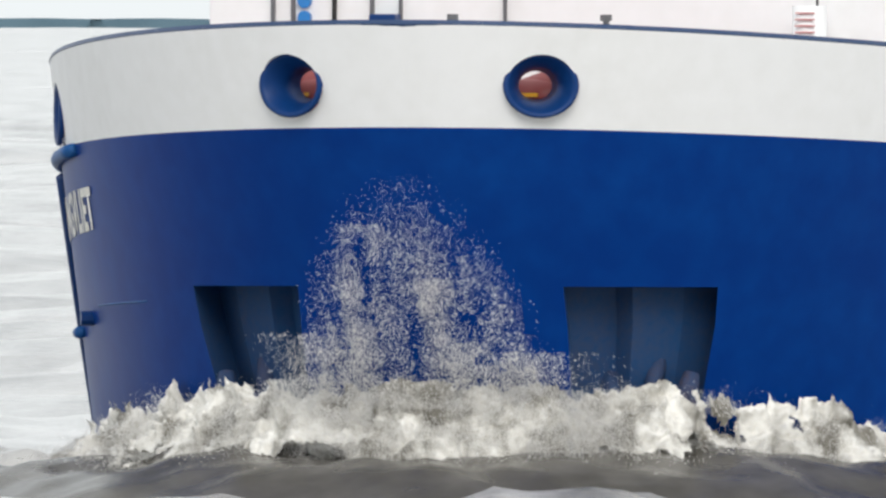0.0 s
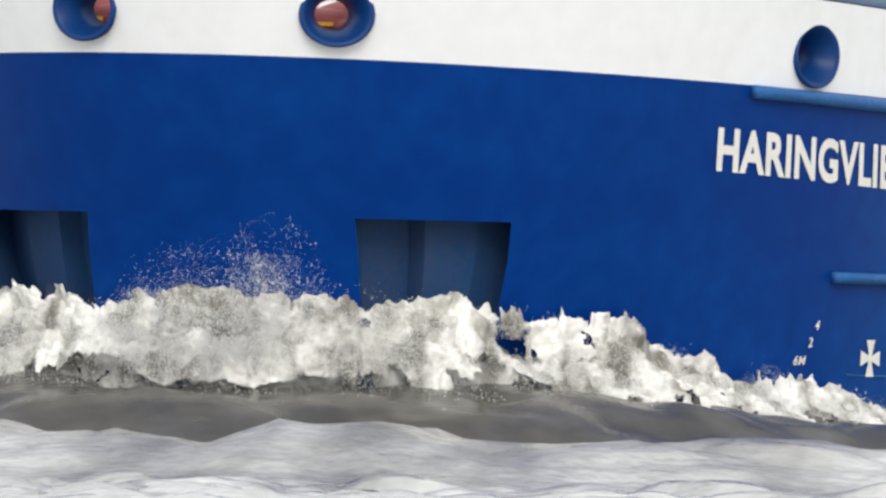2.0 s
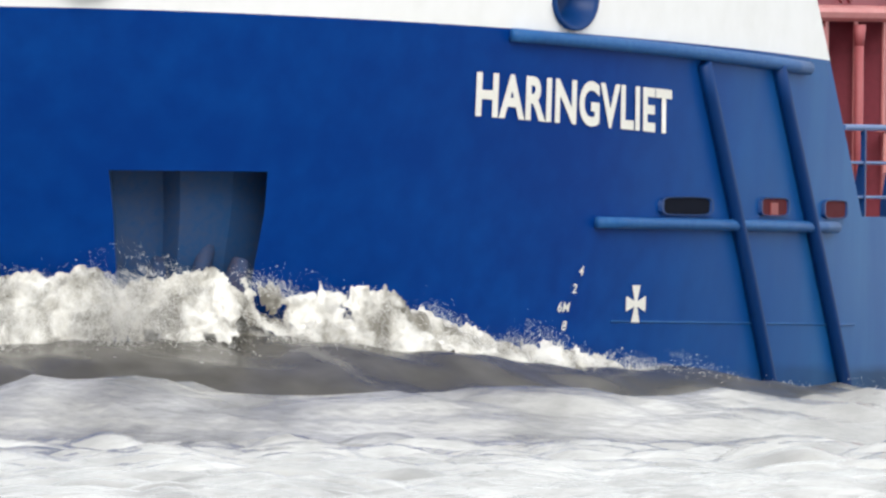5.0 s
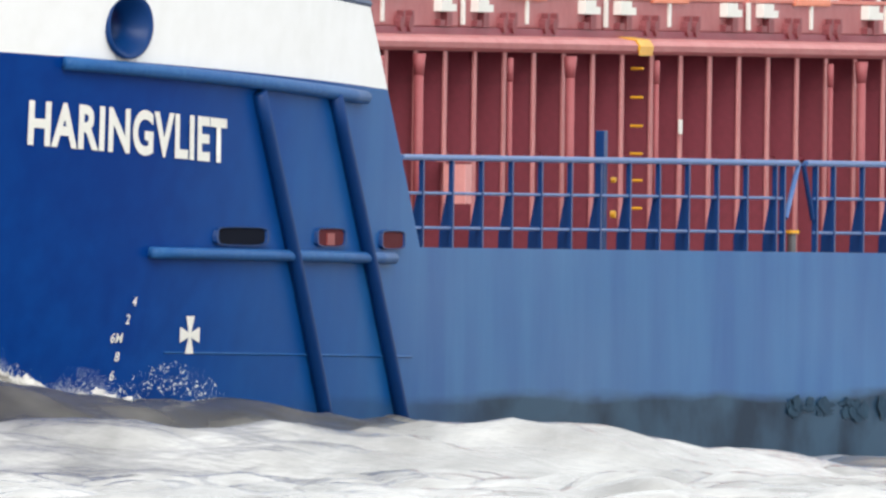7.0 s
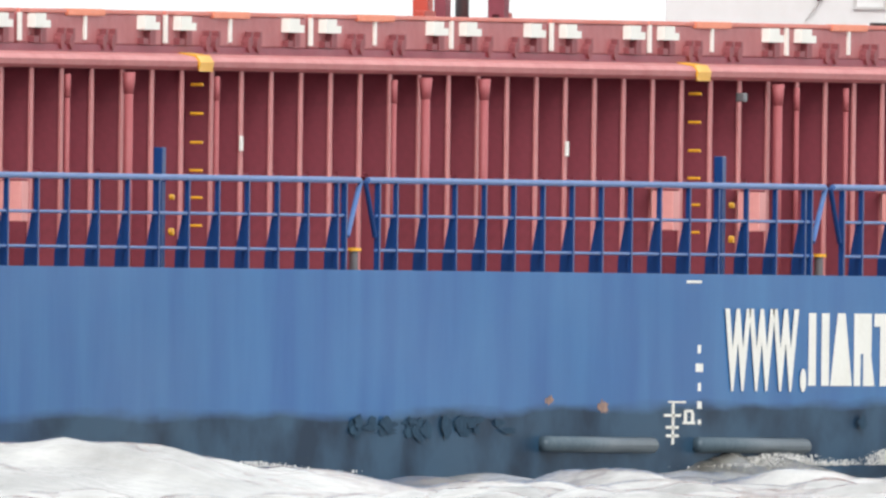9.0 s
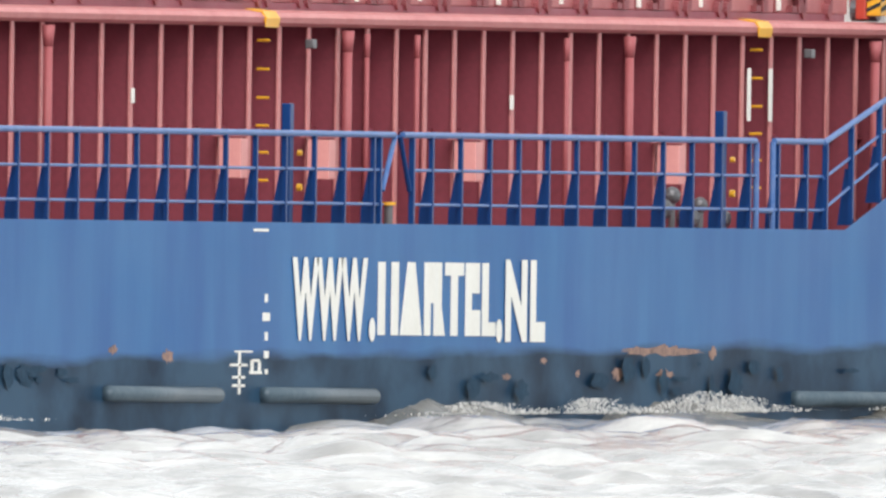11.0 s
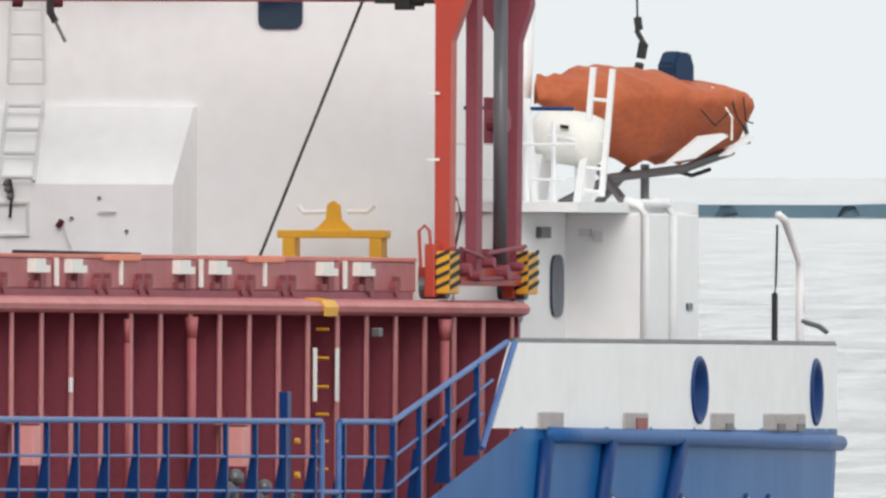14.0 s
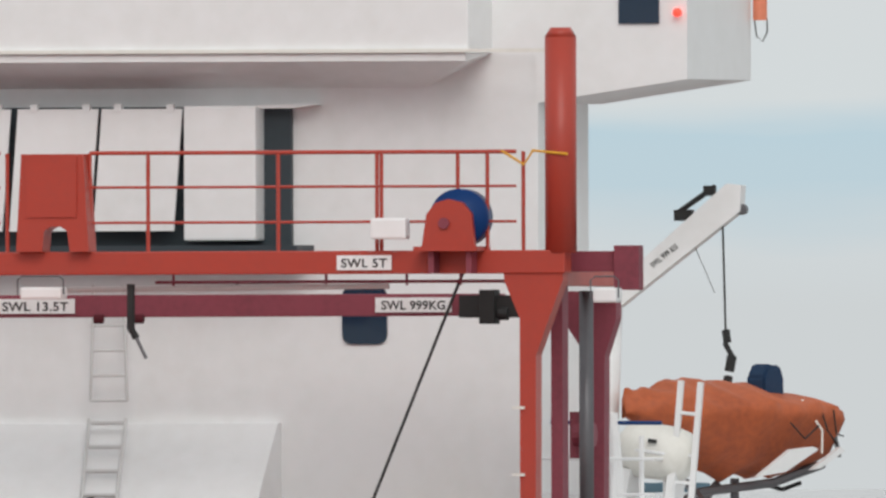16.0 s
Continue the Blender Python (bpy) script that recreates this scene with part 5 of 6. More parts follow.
def boat_shell():
    """Lofted along local x: bow at 0, stern at 2.98, length fitted to the camera's view; local y to the side, z up."""
    bm = B()
    rings = []
    for k in range(49):
        u = k / 48
        w = 0.74 * min(1, (u + 0.01) * 2.0) ** 0.8 * (1 - 0.14 * max(0, u - 0.7) / 0.3)
        keel = 0.74 - 0.74 * min(1, u * 1.9) ** 0.75 + 0.22 * max(0, u - 0.55)
        top = 0.88 + 0.19 * math.exp(-((u - 0.45) / 0.36) ** 2) + 0.02 * u
        mid = 0.72 - 0.02 * u
        sect = [(1.0, mid), (0.96, mid + 0.10), (0.5, mid + (top - mid) * 0.72), (0.12, top), (-0.12, top), (-0.5, mid + (top - mid) * 0.72), (-0.96, mid + 0.10), (-1.0, mid),
                (-0.93, mid - 0.08), (-0.62, keel + 0.30 * (mid - keel)), (0.0, keel), (0.62, keel + 0.30 * (mid - keel)), (0.93, mid - 0.08)]
        ring = []
        for m_, (fy, z) in enumerate(sect):
            f = 0.020 * math.sin(19 * u + 0.8 * m_) + 0.012 * math.sin(47 * u - 0.9 * m_) + 0.05 * noise.noise((u * 9, m_ * 0.6, 1.0)) + 0.035 * noise.noise((u * 21, m_ * 0.9, 5.0))
            ring.append(bm.verts.new((u * 2.98, fy * w * (1 + f), z + f)))
        rings.append(ring)
    for a, b in zip(rings, rings[1:]):
        for j in range(13):
            bm.faces.new((a[j], a[(j + 1) % 13], b[(j + 1) % 13], b[j]))
    bm.faces.new(rings[0])
    bm.faces.new(rings[-1][::-1])
    bmesh.ops.recalc_face_normals(bm, faces=bm.faces)
    return bm


part("covered_hull", boat_shell(), BOAT, boat, "orange canvas-covered hull", smooth=True)
bm = B()
prism(bm, [(2.20, 0.78), (2.56, 0.78), (2.55, 1.12), (2.48, 1.27), (2.38, 1.24), (2.28, 1.28), (2.19, 1.12)], -0.13, 0.13, "y")
bmesh.ops.bevel(bm, geom=list(bm.edges), offset=0.03, segments=2, affect="EDGES")
part("outboard_motor", bm, NAVY, boat, "dark blue covered outboard motor")
bm = B()
tube(bm, (1.7, 0.0, 0.9), (1.75, 0.0, 1.12), 0.05)
part("sling", bm, BLACK, boat)
bm = B()
prism(bm, [(1.35, 0.02), (1.80, 0.08), (2.36, 0.34), (2.28, 0.37), (1.9, 0.33)], -0.78, -0.72, "y")
prism(bm, [(2.30, 0.12), (2.45, 0.14), (2.86, 0.34), (2.78, 0.38)], -0.74, -0.68, "y")
part("fender_board", bm, WHITE, boat, "pale fender board under the side")
for a in (((1.9, -0.76, 0.62), (2.15, -0.76, 0.45), (2.4, -0.74, 0.6)), ((2.5, -0.66, 0.85), (2.55, -0.74, 0.55), (2.75, -0.72, 0.4)), ((2.72, -0.68, 0.78), (2.76, -0.69, 0.52), (2.9, -0.67, 0.5))):
    part("grab_line", strip(a, 0.010, 5), BLACK, boat)
part("white_lashing", strip([(2.4, -0.5, 0.88), (2.45, -0.75, 0.55), (2.45, -0.75, 0.3)], 0.014, 5), LETTER, boat)
part("engine_guard", strip([(2.94, -0.5, 0.55), (3.04, -0.5, 0.3), (3.04, 0.3, 0.3)], 0.03, 6), STEEL, boat)
# yaw chosen for the boat's apparent length in the camera's view
boat.matrix_world = pose(82.0, -4.06, 5.93, 0, 1.5, -25)

cradle = thing("boat_cradle", "grey tubular cradle under the rescue boat", "cradle")
for a in (((82.6, -4.2, 5.47), (83.2, -4.6, 5.75), (84.0, -5.2, 5.85), (84.6, -5.6, 6.05)), ((83.4, -4.4, 5.47), (83.6, -4.7, 5.85)), ((83.9, -4.8, 5.47), (83.9, -4.8, 5.9)), ((82.6, -4.9, 5.5), (83.4, -4.4, 5.85))):
    part("tube", strip(a, 0.05, 8), STEEL, cradle)
part("bent_arm", strip([(84.2, -5.0, 5.85), (84.4, -5.2, 5.78), (84.6, -5.35, 5.85)], 0.025, 6), BLACK, cradle)

raft = thing("life_raft", "white life raft canister on the boat platform", "life raft")
bm = B()
n = 20
prof = [(-0.44, 0.02), (-0.42, 0.16), (-0.34, 0.26), (-0.18, 0.30), (0.18, 0.30), (0.34, 0.26), (0.42, 0.16), (0.44, 0.02)]
rings = [[bm.verts.new((r * math.cos(6.2832 * k / n), u, r * math.sin(6.2832 * k / n))) for k in range(n)] for u, r in prof]
for a, b in zip(rings, rings[1:]):
    for k in range(n):
        bm.faces.new((a[k], a[(k + 1) % n], b[(k + 1) % n], b[k]))
bmesh.ops.recalc_face_normals(bm, faces=bm.faces)
part("canister", bm, LETTER, raft, smooth=True)
bm = B()
for k in range(24):
    a0, a1 = 6.2832 * k / 24, 6.2832 * (k + 1) / 24
    tube(bm, (0.31 * math.cos(a0), 0.43 * math.sin(a0), 0), (0.31 * math.cos(a1), 0.43 * math.sin(a1), 0), 0.02, 6)
part("seam_flange", bm, WHITE, raft)
bm = B()
box(bm, -0.34, -0.30, -0.06, 0.03, 0.10, 0.14)
part("raft_mark", bm, BLACK, raft)
for y in (-0.25, 0.25):
    bm = B()
    box(bm, -0.25, 0.25, y - 0.04, y + 0.04, -0.72, -0.22)
    part("cradle_leg", bm, WHITE, raft)
raft.matrix_world = pose(81.2, -4.66, 6.18, 8, 0, 0)

ladder = thing("boat_ladder", "white boarding ladder hooked beside the rescue boat", "ladder")
for y in (-4.2, -4.42):
    bm = B()
    box(bm, 81.0, 81.06, y, y - 0.06, 5.55, 6.95)
    part("stile", bm, WHITE, ladder)
for z in (5.6, 5.85, 6.15, 6.6):
    part("rung", tube(B(), (81.03, -4.2, z), (81.03, -4.45, z), 0.02), WHITE, ladder)
ladder.matrix_world = Matrix.Translation((0, -0.62, 0)) @ Matrix.Translation((81, -4.3, 5.5)) @ Matrix.Rotation(radians(5), 4, "X") @ Matrix.Translation((-81, 4.3, -5.5))

davit = thing("davit_crane", "white slewing davit crane for the rescue boat", "davit")
bm = B()
prism(bm, [(-3.95, 7.95), (-4.05, 7.75), (-5.40, 8.78), (-5.42, 9.06), (-5.25, 9.08)], 81.9, 82.1)
jib = part("jib", bm, WHITE, davit, "white box-section jib")
bm, w = letters("SWL 999 KG", 0.06, 0.03)
along = Vector((0, -1.35, 1.03)).normalized()
over = Vector((0, along.z, -along.y))
for v in bm.verts:
    v.co = Vector((81.893, -4.43, 8.17)) + along * (v.co.x * 0.36 / w) + over * v.co.y
part("jib_writing", bm, BLACK, jib)
bm = B()
tube(bm, (82, -4.7, 8.78), (82, -5.1, 9.05), 0.03)
box(bm, 81.95, 82.05, -4.65, -4.85, 8.68, 8.80)
box(bm, 81.95, 82.05, -4.98, -5.1, 8.95, 9.06)
part("jib_ram", bm, BLACK, jib)
part("sheave", tube(B(), (81.95, -5.40, 8.80), (82.05, -5.40, 8.80), 0.06, 12), STEEL, jib)
part("fall_wire", tube(B(), (82, -5.18, 8.8), (82.05, -5.2, 7.5), 0.012, 6), BLACK, davit)
part("slack_line", tube(B(), (82, -4.85, 8.45), (82.05, -5.08, 7.9), 0.005, 5), STEEL, davit)
bm = B()
tube(bm, (82.05, -5.2, 7.5), (82.05, -5.22, 7.36), 0.045, 8)
tube(bm, (82.05, -5.19, 7.36), (82.05, -5.28, 7.2), 0.03, 8)
tube(bm, (82.05, -5.27, 7.22), (82.05, -5.24, 7.05), 0.055, 8)
part("hook_block", bm, BLACK, davit, "dark hook and shackle")
bm = B()
tube(bm, (82.3, -3.75, 5.47), (82.3, -3.85, 8.0), 0.14, 14)
part("davit_post", bm, WHITE, davit, smooth=True)


# ---------------- bow wave, foam and spray ----------------
def foam_material():
    m = bpy.data.materials.new("foam")
    m.use_nodes = True
    n, l = m.node_tree.nodes, m.node_tree.links
    b = n["Principled BSDF"]
    co = n.new("ShaderNodeTexCoord")
    no = n.new("ShaderNodeTexNoise")
    no.inputs["Scale"].default_value, no.inputs["Detail"].default_value = 2.6, 8
    mp = n.new("ShaderNodeMapping")
    mp.inputs["Scale"].default_value = (1.0, 1.0, 0.45)
    l.new(co.outputs["Object"], mp.inputs["Vector"])
    l.new(mp.outputs["Vector"], no.inputs["Vector"])
    rp = n.new("ShaderNodeValToRGB")
    e = rp.color_ramp.elements
    e[0].position, e[0].color = 0.38, (0.24, 0.228, 0.20, 1)
    e[1].position, e[1].color = 0.58, (0.86, 0.845, 0.80, 1)
    l.new(no.outputs["Fac"], rp.inputs["Fac"])
    speck = n.new("ShaderNodeTexNoise")
    speck.inputs["Scale"].default_value, speck.inputs["Detail"].default_value = 13, 8
    l.new(co.outputs["Object"], speck.inputs["Vector"])
    rs_ = n.new("ShaderNodeValToRGB")
    rs_.color_ramp.elements[0].position, rs_.color_ramp.elements[0].color = 0.34, (0.88, 0.87, 0.85, 1)
    rs_.color_ramp.elements[1].position, rs_.color_ramp.elements[1].color = 0.56, (1, 1, 1, 1)
    l.new(speck.outputs["Fac"], rs_.inputs["Fac"])
    mx = n.new("ShaderNodeMixRGB")
    mx.blend_type = "MULTIPLY"
    mx.inputs["Fac"].default_value = 1.0
    l.new(rp.outputs["Color"], mx.inputs["Color1"])
    l.new(rs_.outputs["Color"], mx.inputs["Color2"])
    l.new(mx.outputs["Color"], b.inputs["Base Color"])
    b.inputs["Roughness"].default_value = 0.8
    b.inputs["Specular IOR Level"].default_value = 0.2
    bp = n.new("ShaderNodeBump")
    bp.inputs["Strength"].default_value, bp.inputs["Distance"].default_value = 0.7, 0.03
    l.new(speck.outputs["Fac"], bp.inputs["Height"])
    l.new(bp.outputs["Normal"], b.inputs["Normal"])
    return m


FOAM = foam_material()
DROP = material("spray_drops", (0.90, 0.89, 0.87), 0.5, worn=(0.8, 0.79, 0.77), wear=0.1)
# darker copy of the river water, without the sky reflection painted into that one
DARK_WATER = material("wave_water", (0.075, 0.070, 0.060), 0.25, worn=(0.16, 0.15, 0.135), wear=0.7, scale=0.7, grain=2.0, bump=0.05, spec=0.35)


def sheet(name, grid, mat, keep=None):
    """A smooth mesh through a grid of points, torn where keep is false."""
    g = np.asarray(grid, dtype=np.float32)
    nu, nv = g.shape[:2]
    me = bpy.data.meshes.new(name)
    i = (np.arange(nu - 1)[:, None] * nv + np.arange(nv - 1)[None, :]).reshape(-1)
    q = np.stack([i, i + nv, i + nv + 1, i + 1], -1)
    if keep is not None:
        q = q[keep[:-1, :-1].reshape(-1)]
    me.vertices.add(nu * nv)
    me.vertices.foreach_set("co", g.reshape(-1))
    me.loops.add(q.size)
    me.loops.foreach_set("vertex_index", q.reshape(-1).astype(np.int32))
    me.polygons.add(len(q))
    me.polygons.foreach_set("loop_start", np.arange(0, q.size, 4, dtype=np.int32))
    me.polygons.foreach_set("use_smooth", np.ones(len(q), dtype=bool))
    me.update(calc_edges=True)
    me.validate()
    me.materials.append(mat)
    return me


def waterline(n):
    """Points, outward normals and signed distance abaft the stem along the bow's waterline, from starboard round to port."""
    us = np.linspace(-1, 1, n)
    rows = []
    z = 0.6
    for u in us:
        far = 13.0 if u < 0 else 24.0
        x = stem(z) + (far - stem(z)) * abs(u) ** 1.9
        side = -1 if u >= 0 else 1
        a = min(1.0, max(0.0, (x - stem(z)) / bow_len(z)))
        slope = math.acos(1 - a)                      # 0 at the stem, 90 degrees along the side
        nx, ny = -math.cos(slope), side * math.sin(slope)
        f = math.hypot(nx * 6.5, ny * bow_len(z))
        nx, ny = nx * 6.5 / f, ny * bow_len(z) / f
        rows.append((x, side * half(x, z), nx, ny, (x - stem(z)) * (-1 if u < 0 else 1)))
    return rows


def flare(z):
    """How far the raked bow stands forward of its waterline at the height z."""
    return max(0.0, stem(0.6) - stem(max(z, 0.6)))


FOAM_TOP = ([-11, -6, -3, -1, 0, 0.6, 1.5, 2.5, 4, 5.5, 7.5, 10.5, 14.5, 22], [0.25, 0.65, 1.1, 1.42, 1.5, 1.5, 1.32, 1.08, 0.74, 0.46, 0.24, 0.08, 0.0, -0.1])
WAVE_TOP = ([-11, -6, -2, 0, 1.5, 4, 7.5, 12, 20], [0.08, 0.38, 0.64, 0.72, 0.67, 0.50, 0.28, 0.10, -0.08])


def bow_wave():
    grid = []
    for x, y, nx, ny, a in waterline(260):
        h = float(np.interp(a, *WAVE_TOP))
        row = []
        for k in range(46):
            d = -0.4 + 5.6 * (k / 45) ** 1.3
            f = 1.0 if d < 0.7 else 0.5 + 0.5 * math.cos(math.pi * min(1, (d - 0.7) / 4.2))
            px, py = x + nx * d, y + ny * d
            r = 0.17 * noise.noise((px * 0.7, py * 0.7, 1.0)) + 0.05 * noise.noise((px * 1.9, py * 1.9, 4.0)) + 0.012 * noise.noise((px * 5.5, py * 5.5, 9.0))
            row.append((px, py, h * f + r * (0.35 + f) - 0.30 * (1 - f) - 0.02))
        grid.append(row)
    return sheet("bow_wave", grid, DARK_WATER)


def foam_ridge(seed, lift, reach, thin, low_cut):
    """Tumbling foam against the bow: a folded mantle, torn at its crest and hanging in fingers at its foot."""
    grid, keep = [], []
    nv = 60
    for x, y, nx, ny, a in waterline(1300):
        top = float(np.interp(a, *FOAM_TOP)) * lift
        low = float(np.interp(a, *WAVE_TOP)) - 0.6
        ragged = 0.30 * noise.noise((a * 1.1, seed, 0)) + 0.22 * noise.noise((a * 3.1, seed, 5)) + 0.14 * noise.noise((a * 8.0, seed, 8)) + 0.07 * noise.noise((a * 21.0, seed, 3))
        top = max(low + 0.02, top + ragged * min(1, top * 1.2))
        wide = reach * (1.0 + 0.4 * noise.noise((a * 1.7, seed, 11)) + 0.25 * noise.noise((a * 4.6, seed, 13)))
        row, kept = [], []
        for k in range(nv):
            u = k / (nv - 1)
            d = 0.08 + wide * (u ** 1.15)
            z = top - (top - low) * (u ** 1.4) if u > 0.06 else top - (0.06 - u) * 2
            p = Vector((x + nx * d - flare(z), y + ny * d, z))
            q = Vector((a * 1.6, z * 0.7 + 0.5 * d, seed))          # long, falling strands
            strand = noise.noise(q * 1.3) + 0.6 * noise.noise(Vector((a * 7.0 + z, z * 1.6, seed))) + 0.35 * noise.noise(Vector((a * 17.0 + 2 * z, z * 5.0, seed + 2)))
            bulge = abs(noise.noise(p * 2.4)) * 0.14 + abs(noise.noise(p * 6.5)) * 0.10 + abs(noise.noise(p * 15.0)) * 0.06 + 0.09 * strand
            t = noise.noise_vector(p * 3.1 + Vector((seed, 0, 0)))
            p += (t * 0.10 + Vector((nx, ny, 0.7)) * bulge) * min(1, top + 0.15)
            row.append(tuple(p))
            tear = thin + 0.9 * max(0.0, 0.20 - u) / 0.20 + low_cut * max(0.0, u - 0.26)
            kept.append(strand > -0.92 + tear)
        grid.append(row)
        keep.append(kept)
    return sheet("foam_ridge", grid, FOAM, np.array(keep))


def drops(points, sizes, tall, seed):
    """Many small lumps of spray in one mesh: stretched tetrahedra, turned at random."""
    rng = np.random.default_rng(seed)
    base = np.array([(1, 1, 1), (-1, -1, 1), (-1, 1, -1), (1, -1, -1)], dtype=float) * 0.75
    tri = np.array([(0, 2, 1), (0, 1, 3), (0, 3, 2), (1, 2, 3)])
    n = len(points)
    v = base[None] * np.asarray(sizes)[:, None, None] * rng.uniform(0.6, 1.3, (n, 4, 1))
    v[:, :, 2] *= np.asarray(tall)[:, None]
    lean = rng.normal(0, 0.35, (n, 1))
    v[:, :, 1] += v[:, :, 2] * lean
    v += np.asarray(points)[:, None, :]
    me = bpy.data.meshes.new("spray")
    f = (np.arange(n)[:, None, None] * 4 + tri[None]).reshape(-1, 3)
    me.vertices.add(n * 4)
    me.vertices.foreach_set("co", v.reshape(-1).astype(np.float32))
    me.loops.add(f.size)
    me.loops.foreach_set("vertex_index", f.reshape(-1).astype(np.int32))
    me.polygons.add(len(f))
    me.polygons.foreach_set("loop_start", np.arange(0, f.size, 3, dtype=np.int32))
    me.polygons.foreach_set("use_smooth", np.ones(len(f), dtype=bool))
    me.update(calc_edges=True)
    me.validate()
    me.materials.append(DROP)
    return me


def bow_face(y, z):
    return stem(z) + bow_len(z) * (1 - math.sqrt(max(0, 1 - (y / 6.5) ** 2)))


def plume(seed, count, y_mid, wide, high, jets):
    """Spray thrown up before the bow: an arch of drops with denser jets in it."""
    rng = np.random.default_rng(seed)
    pts, sizes, tall = [], [], []
    while len(pts) < count:
        if jets and rng.random() < 0.5:
            j = jets[rng.integers(len(jets))]
            h = j[2] * rng.random() ** 0.75
            y = y_mid + j[0] + rng.normal(0, j[1] * (0.5 + 0.55 * h / j[2])) + 0.12 * math.sin(h * 4 + seed)
        else:
            u = rng.uniform(-1, 1)
            cap = high * (1 - abs(u) ** 2.2)
            h = cap * (rng.random() ** (1.0 if rng.random() < 0.5 else 0.35))
            h *= rng.uniform(0.82, 1.10)
            y = y_mid + u * wide + rng.normal(0, 0.10)
        cell = 0.5 * noise.noise((y * 2.6 + seed, h * 1.7, seed * 0.37)) + 0.7 * noise.noise((y * 8.0, h * 1.9, seed)) + 0.5 * noise.noise((y * 13.0, h * 9.0, seed))
        if cell < rng.uniform(-0.55, 0.30) + 0.25 * h / high:
            continue
        z = h
        x = bow_face(min(abs(y), 6.4), z) - 0.12 - abs(rng.normal(0, 0.28))
        pts.append((x, y, z))
        r = rng.random()
        low = 1 - 0.65 * h / high
        sizes.append((0.0017 + 0.0042 * r ** 6.0) * (0.5 + low))
        tall.append(rng.uniform(1.2, 4.2))
    return drops(pts, sizes, tall, seed)


def crest_spray(seed, count):
    """Froth and drops thrown up along the bow, over the white ridge, in leaning streaks."""
    rng = np.random.default_rng(seed)
    line = waterline(3000)
    pts, sizes, tall = [], [], []
    while len(pts) < count:
        x, y, nx, ny, a = line[rng.integers(len(line))]
        if rng.random() > math.exp(-a / 7.0 if a > 0 else a / 4.0):
            continue
        top = 0.84 * float(np.interp(a, *FOAM_TOP)) + (0.30 * noise.noise((a * 1.3, seed, 2.0)) + 0.18 * noise.noise((a * 4.0, seed, 7.0))) * 1.1
        low = float(np.interp(a, *WAVE_TOP))
        u = rng.random() ** 0.6
        h = low - 0.10 - 0.45 * rng.random() * (1 - u) + (top + 0.10 - low) * u + abs(rng.normal(0, 0.10)) * u * min(1, max(top, 0.1))
        b = a + 0.5 * h
        cell = 0.6 * noise.noise((b * 3.0, h * 1.6, seed)) + 0.6 * noise.noise((b * 8.5, h * 4.5, seed + 3)) + 0.4 * noise.noise((b * 20, h * 12, seed + 5))
        if cell < rng.uniform(-0.35, 0.20) + 0.35 * (u - 0.5):
            continue
        d = 0.10 + 1.25 * (1 - u) ** 1.2 + abs(rng.normal(0, 0.18))
        pts.append((x + nx * d - flare(h), y + ny * d, h))
        sizes.append(0.0020 + 0.0052 * rng.random() ** 4)
        tall.append(rng.uniform(0.7, 1.9))
    return drops(pts, sizes, tall, seed)


wave_thing = tagged(new("bow_wave", bow_wave()), "smooth grey-brown bow wave rolling off the ship's bow", "wave", kind="stuff")
riders.append(wave_thing)
surges = []      # water and spray that also rises and falls: (thing, rows of seconds, metres up and metres along and across)


def surge(me, label, rows, category="spray"):
    ob = tagged(new(me.name, me), label, category, kind="stuff")
    surges.append((ob, rows))
    return ob


surge(foam_ridge(3.7, 0.78, 1.30, 0.0, 2.3), "tumbling cream-white foam along the bow", [(0, 0.02), (0.5, 0.0), (1.0, -0.16), (1.4, -0.1), (1.7, 0.08), (2.1, 0.20), (2.4, 0.16), (3.0, -0.08), (3.6, -0.04), (5.8, 0.08), (7, -0.12), (9, 0.05), (12, -0.05), (16, 0)], "foam")
surge(foam_ridge(9.2, 0.98, 0.55, 0.42, 0.5), "torn curtain of spray close to the bow plates", [(0, 0), (0.5, -0.15), (1.0, 0.12), (1.5, -0.1), (2.0, 0.25), (2.4, 0.12), (3.0, -0.18), (3.6, -0.12), (5.8, 0.0), (7, -0.25), (9, -0.1), (16, -0.1)], "foam")
surge(crest_spray(21, 150000), "loose drops flying off the foam", [(0, 0.02), (0.5, 0.1), (1.1, 0.05), (1.7, 0.08), (2.1, 0.18), (2.4, 0.13), (3.0, -0.08), (3.7, 0.02), (5.8, 0.1), (7, -0.1), (9, 0.05), (12, -0.05), (16, 0)])
surge(plume(11, 135000, 0.08, 1.75, 3.45, [(0.62, 0.14, 3.2), (-0.42, 0.13, 2.6), (1.2, 0.30, 2.0), (-1.1, 0.35, 1.8), (1.7, 0.3, 1.5), (-1.8, 0.4, 1.4)]), "tall arch of spray thrown up before the stem",
      [(0, 0), (0.2, 0.15), (0.4, 0.1), (0.6, -0.35), (0.8, -1.0), (1.0, -1.2), (1.2, -1.3), (1.5, -1.5), (1.8, -1.6), (2.0, -1.5), (2.2, -1.5), (2.5, -1.6), (3.0, -1.9), (3.6, -2.3), (5, -2.2), (7, -2.4), (16, -2.4)])
